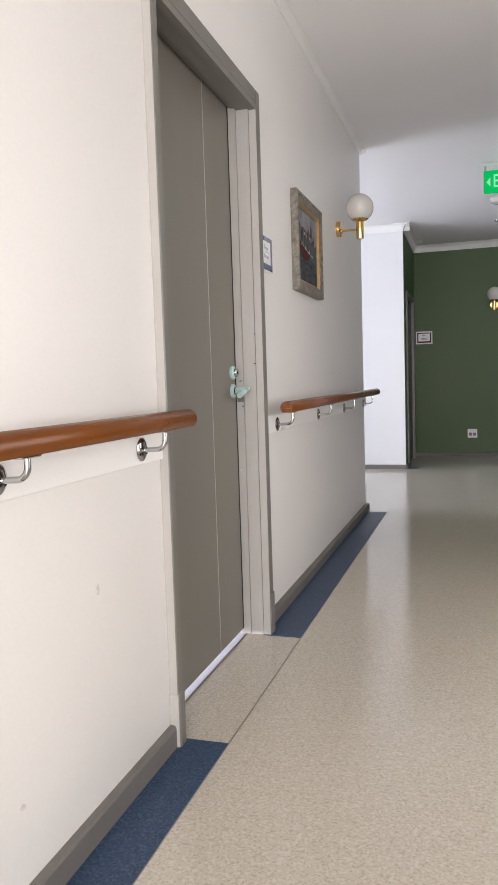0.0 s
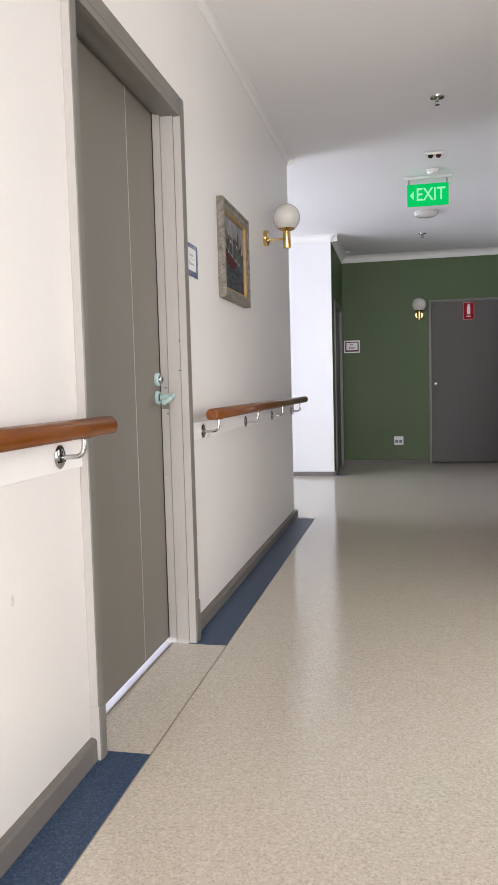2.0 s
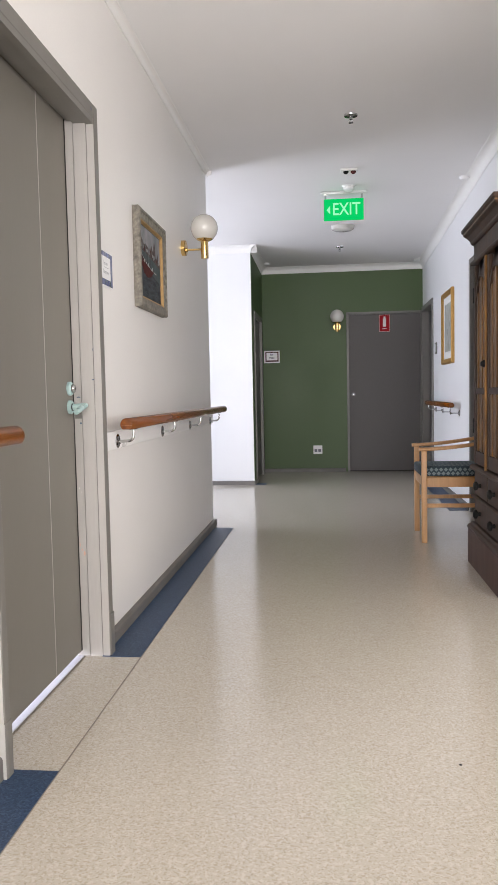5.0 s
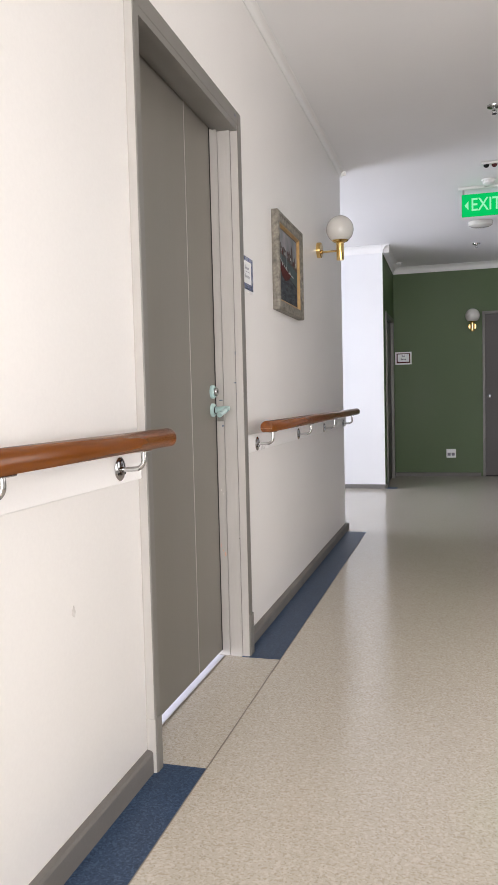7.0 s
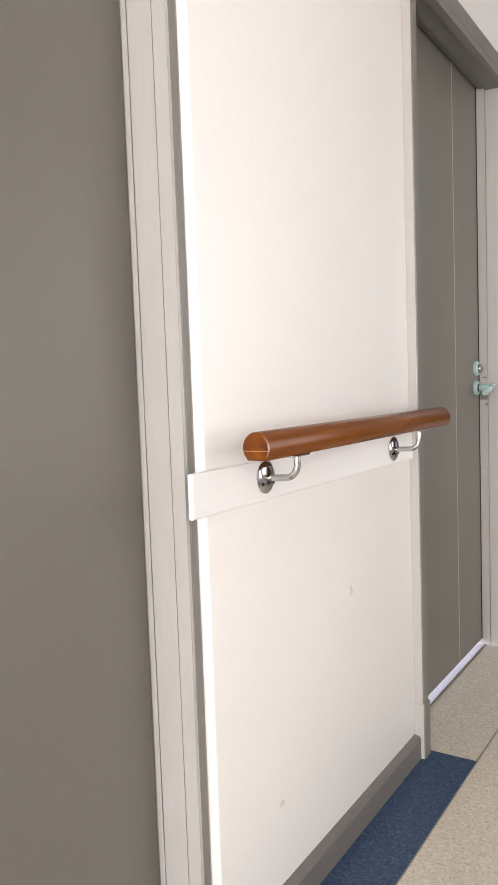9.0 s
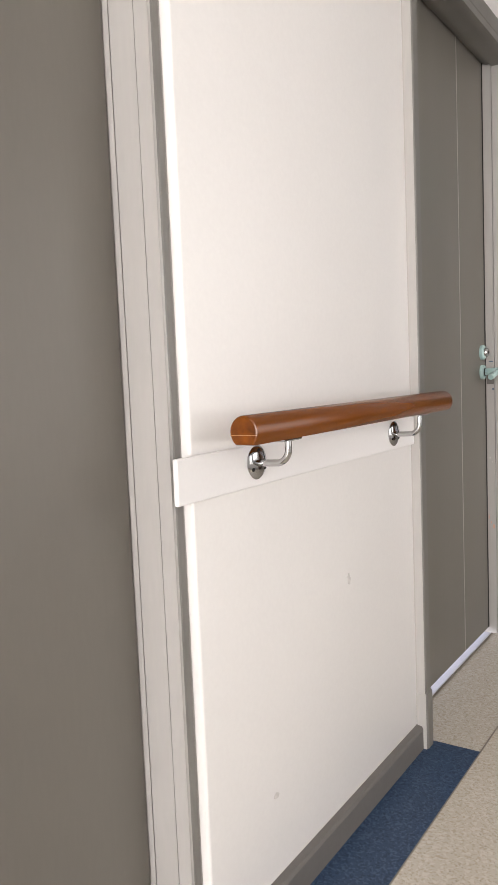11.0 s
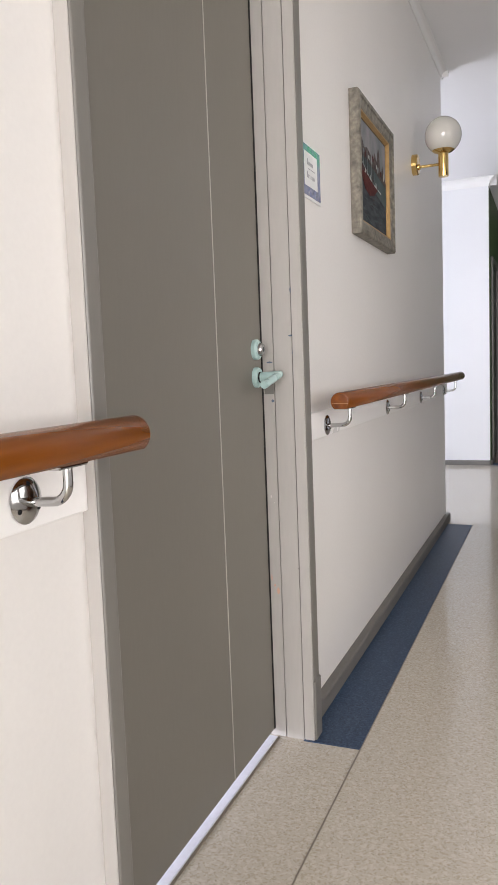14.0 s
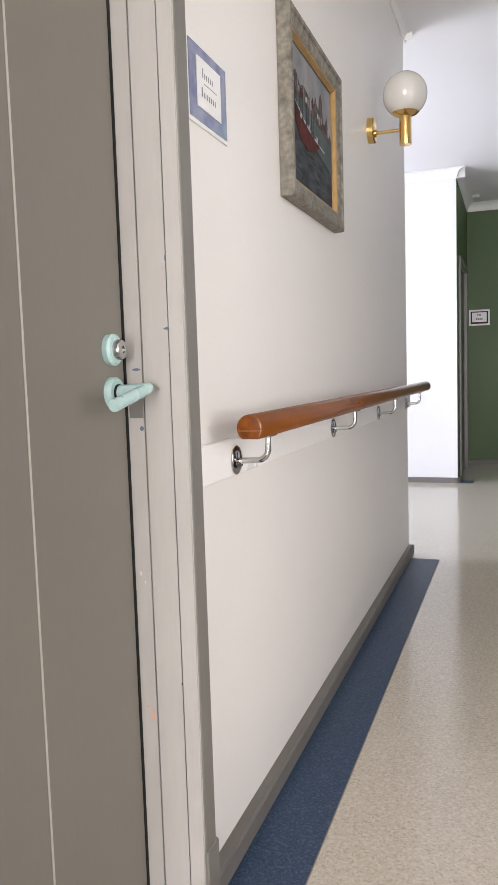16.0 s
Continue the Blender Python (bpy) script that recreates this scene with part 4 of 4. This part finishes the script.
part("gilt_line", boxes(((-0.0475, -0.0475, 1.893), (-0.044, L + 0.0475, 1.899)), ((-0.044, -0.0475, 1.893), (DP, -0.044, 1.899))), CARVED, ar, "worn honey-coloured edge")
part("top_board", box((-0.015, -0.015, 1.9085), (DP, L + 0.015, 1.922)), DARKWOOD, ar)
wrapped("collar_moulding", [(-0.02, 0), (0.004, 0), (0.012, 0.006), (0.014, 0.014), (0.010, 0.022), (0.004, 0.026), (-0.02, 0.026)], 1.714, DARKWOOD)
# black sheet over the body: the shade between the door slats
part("slat_gap_shade", box((0.020, 0.03, 0.6), (0.0235, L - 0.03, 1.70)), BLACK, ar)


def pointed(cy, half, z_spring, rise, n=6):
    """Outline of a pointed arch from its left foot to its right."""
    pts = []
    for k in range(n + 1):
        s = k / n
        pts.append((cy - half * math.cos(s * math.pi / 2) ** 0.9, z_spring + rise * math.sin(s * math.pi / 2) ** 0.85))
    return pts + [(2 * cy - y, z) for y, z in reversed(pts[:-1])]


def dresser_door(y0, y1, hinge_y):
    """Dark frame, two tiers of panels under a pointed arch, honey timber slats."""
    z0, z1, rail = 0.590, 1.706, 0.985
    st = 0.052
    arch = pointed((y0 + y1) / 2, (y1 - y0) / 2 - st, 1.50, 0.13)
    dr = part("door", boxes(((0, y0, z0), (0.022, y0 + st, z1)), ((0, y1 - st, z0), (0.022, y1, z1)),
                            ((0.001, y0 + st, z0), (0.022, y1 - st, z0 + 0.072)), ((0.001, y0 + st, rail), (0.022, y1 - st, rail + 0.034)), bevel=0.003), DARKWOOD, ar)
    half = len(arch) // 2
    for side in (arch[:half + 1], arch[half:]):
        edge = y0 + st if side[0][0] < side[-1][0] else y1 - st
        outline = list(side) + [(side[-1][0] if side is not None and edge == y0 + st else edge, z1)]
        if edge == y0 + st:
            outline = list(side) + [((y0 + y1) / 2, z1), (edge, z1)]
        else:
            outline = [((y0 + y1) / 2, z1)] + list(side) + [(edge, z1)]
        sp = part("spandrel", flat(outline, 0.018), DARKWOOD, dr)
        sp.location.x = 0.001
    n = 5
    w = (y1 - y0 - 2 * st) / n
    for lo, hi in ((z0 + 0.072, rail), (rail + 0.034, 1.50)):
        for i in range(n):
            cy = y0 + st + (i + 0.5) * w
            k = 1 - abs(2 * (i + 0.5) / n - 1)
            top = hi if lo < rail else hi + 0.125 * min(1, k * 1.25 + 0.15)
            part("slat", box((0.006 + 0.004 * (i % 2), cy - w * 0.36, lo - 0.002), (0.018, cy + w * 0.36, top), 0.006, 2), CARVED, dr, "", True)
    for z in (1.50, 0.76):
        part("hinge", box((-0.005, hinge_y - 0.006, z), (0.004, hinge_y + 0.006, z + 0.085), 0.002), BLACK, dr, "black hinge")
    return dr


dresser_door(0.018, L / 2 - 0.003, 0.022)
dresser_door(L / 2 + 0.003, L - 0.018, L - 0.022)
part("astragal", box((-0.012, L / 2 - 0.012, 0.575), (0.002, L / 2 + 0.012, 1.71), 0.005, 2), CARVED, ar, "honey timber strip between doors")
part("escutcheon", lathe([(0, 0), (0.020, 0), (0.018, -0.008), (0.010, -0.02), (0, -0.022)], "X", 16, (-0.011, L / 2, 1.145)), BLACK, ar, "dark turned knob", True)
wrapped("waist_moulding", [(-0.02, 0), (0.006, 0), (0.016, 0.008), (0.018, 0.020), (0.010, 0.030), (0.004, 0.034), (-0.02, 0.034)], 0.546, DARKWOOD)
wrapped("middle_moulding", [(-0.02, 0), (0.004, 0), (0.012, 0.006), (0.012, 0.014), (0.004, 0.020), (-0.02, 0.020)], 0.384, DARKWOOD)
for y0, y1, z0, z1 in ((0.02, L / 2 - 0.004, 0.408, 0.542), (L / 2 + 0.004, L - 0.02, 0.408, 0.542), (0.02, L - 0.02, 0.248, 0.381)):
    dw = part("drawer", box((0.004, y0, z0), (0.024, y1, z1), 0.004, 2), DARKWOOD, ar)
    ks = ((y0 + y1) / 2,) if y1 - y0 < 0.5 else (y0 + 0.17, y1 - 0.17)
    for y in ks:
        part("knob", lathe([(0, 0), (0.012, 0), (0.010, -0.012), (0.025, -0.020), (0.025, -0.032), (0.014, -0.039), (0, -0.040)], "X", 20, (0.004, y, (z0 + z1) / 2)), BLACK, dw, "black turned knob", True)

# ---- armchair ----
ch = thing("armchair", (1.222, 5.60, 0), "honey timber armchair with a blue checked seat", "chair")
CW, CD = 0.47, 0.50      # width along y, depth along x
for y in (0.0, CW - 0.034):
    part("front_leg", box((0, y, 0), (0.036, y + 0.034, 0.612), 0.005, 2), PALEWOOD, ch)
    back = bmesh.new()
    add_box(back, (CD - 0.036, y, 0), (CD, y + 0.034, 0.83), 0.005, 2)
    for v in back.verts:
        if v.co.z > 0.45:
            v.co.x += (v.co.z - 0.45) * 0.08
    part("back_post", back, PALEWOOD, ch)
    arm = []
    for i in range(9):
        s = i / 8
        arm.append(((-0.014 + s * (CD + 0.006), y + 0.017, 0.622 + 0.055 * s ** 1.7), (0, 1, 0), (0, 0, 1)))
    sec = [(-0.026, -0.004), (-0.020, -0.011), (0.020, -0.011), (0.026, -0.004), (0.026, 0.004), (0.020, 0.011), (-0.020, 0.011), (-0.026, 0.004)]
    part("armrest", sweep(sec, arm), PALEWOOD, ch, "", True)
    part("side_rail", box((0.036, y + 0.006, 0.372), (CD - 0.036, y + 0.028, 0.438), 0.003), PALEWOOD, ch)
    part("side_stretcher", box((0.036, y + 0.008, 0.235), (CD - 0.036, y + 0.026, 0.262), 0.003), PALEWOOD, ch)
part("front_rail", box((0.008, 0.034, 0.372), (0.030, CW - 0.034, 0.438), 0.003), PALEWOOD, ch)
part("back_rail", box((CD - 0.03, 0.034, 0.372), (CD - 0.008, CW - 0.034, 0.438), 0.003), PALEWOOD, ch)
part("top_rail", box((CD - 0.008, 0.0345, 0.72), (CD + 0.016, CW - 0.0345, 0.82), 0.004, 2), PALEWOOD, ch)
part("back_rest", box((CD - 0.012, 0.0345, 0.56), (CD + 0.012, CW - 0.0345, 0.66), 0.004, 2), PALEWOOD, ch)
cushion = part("seat_cushion", box((-0.004, 0.036, 0.440), (CD - 0.04, CW - 0.036, 0.506), 0.014, 3), FABRIC_A, ch, "dark blue checked seat cushion", True)
# woven diamonds on the cushion's top and near side
sp = 0.031
dm = bmesh.new()
for i in range(14):
    for j in range(12):
        x, y = 0.022 + sp * (i + 0.5 * (j % 2)), 0.062 + sp * j
        if x > CD - 0.075 or y > CW - 0.06:
            continue
        vs = [dm.verts.new((x + a * sp * 0.42, y + b * sp * 0.42, 0.5068)) for a, b in ((1, 0), (0, 1), (-1, 0), (0, -1))]
        dm.faces.new(vs)
    for j in range(2):
        vs = [dm.verts.new((0.022 + sp * (i + 0.5 * j) + a * sp * 0.44, 0.0354, 0.459 + 0.026 * j + b * 0.014)) for a, b in ((1, 0), (0, 1), (-1, 0), (0, -1))]
        if 0.022 + sp * i < CD - 0.07:
            dm.faces.new(vs)
part("woven_pattern", dm, FABRIC_B, cushion, "pale blue-grey woven diamonds")

# ---- small marks ----
for nm, at, sx, sz in (("wall_scuff", (PX + 0.0006, 2.03, 0.552), 0.008, 0.014), ("wall_scuff", (PX + 0.0006, 1.705, 0.223), 0.01, 0.006)):
    bm = lathe([(0, -0.001), (1, -0.001), (1, 0.0006), (0, 0.0006)], "X", 12)
    for i, v in enumerate(bm.verts):
        v.co.y *= sx * (0.7 + 0.4 * ((i * 31) % 7) / 7)
        v.co.z *= sz * (0.7 + 0.4 * ((i * 17) % 7) / 7)
    s = tagged(part(nm, bm, SMUDGE), "faint grey scuff on the white wall", "scuff mark", kind="structure")
    s.location = at
dot = lathe([(0, 0), (0.0048, 0), (0.004, 0.0012), (0, 0.0016)], "Z", 9)
dot = tagged(part("floor_speck", dot, BLACK), "small dark speck lying on the vinyl floor", "debris")
dot.location = (0.969, 2.57, 0)
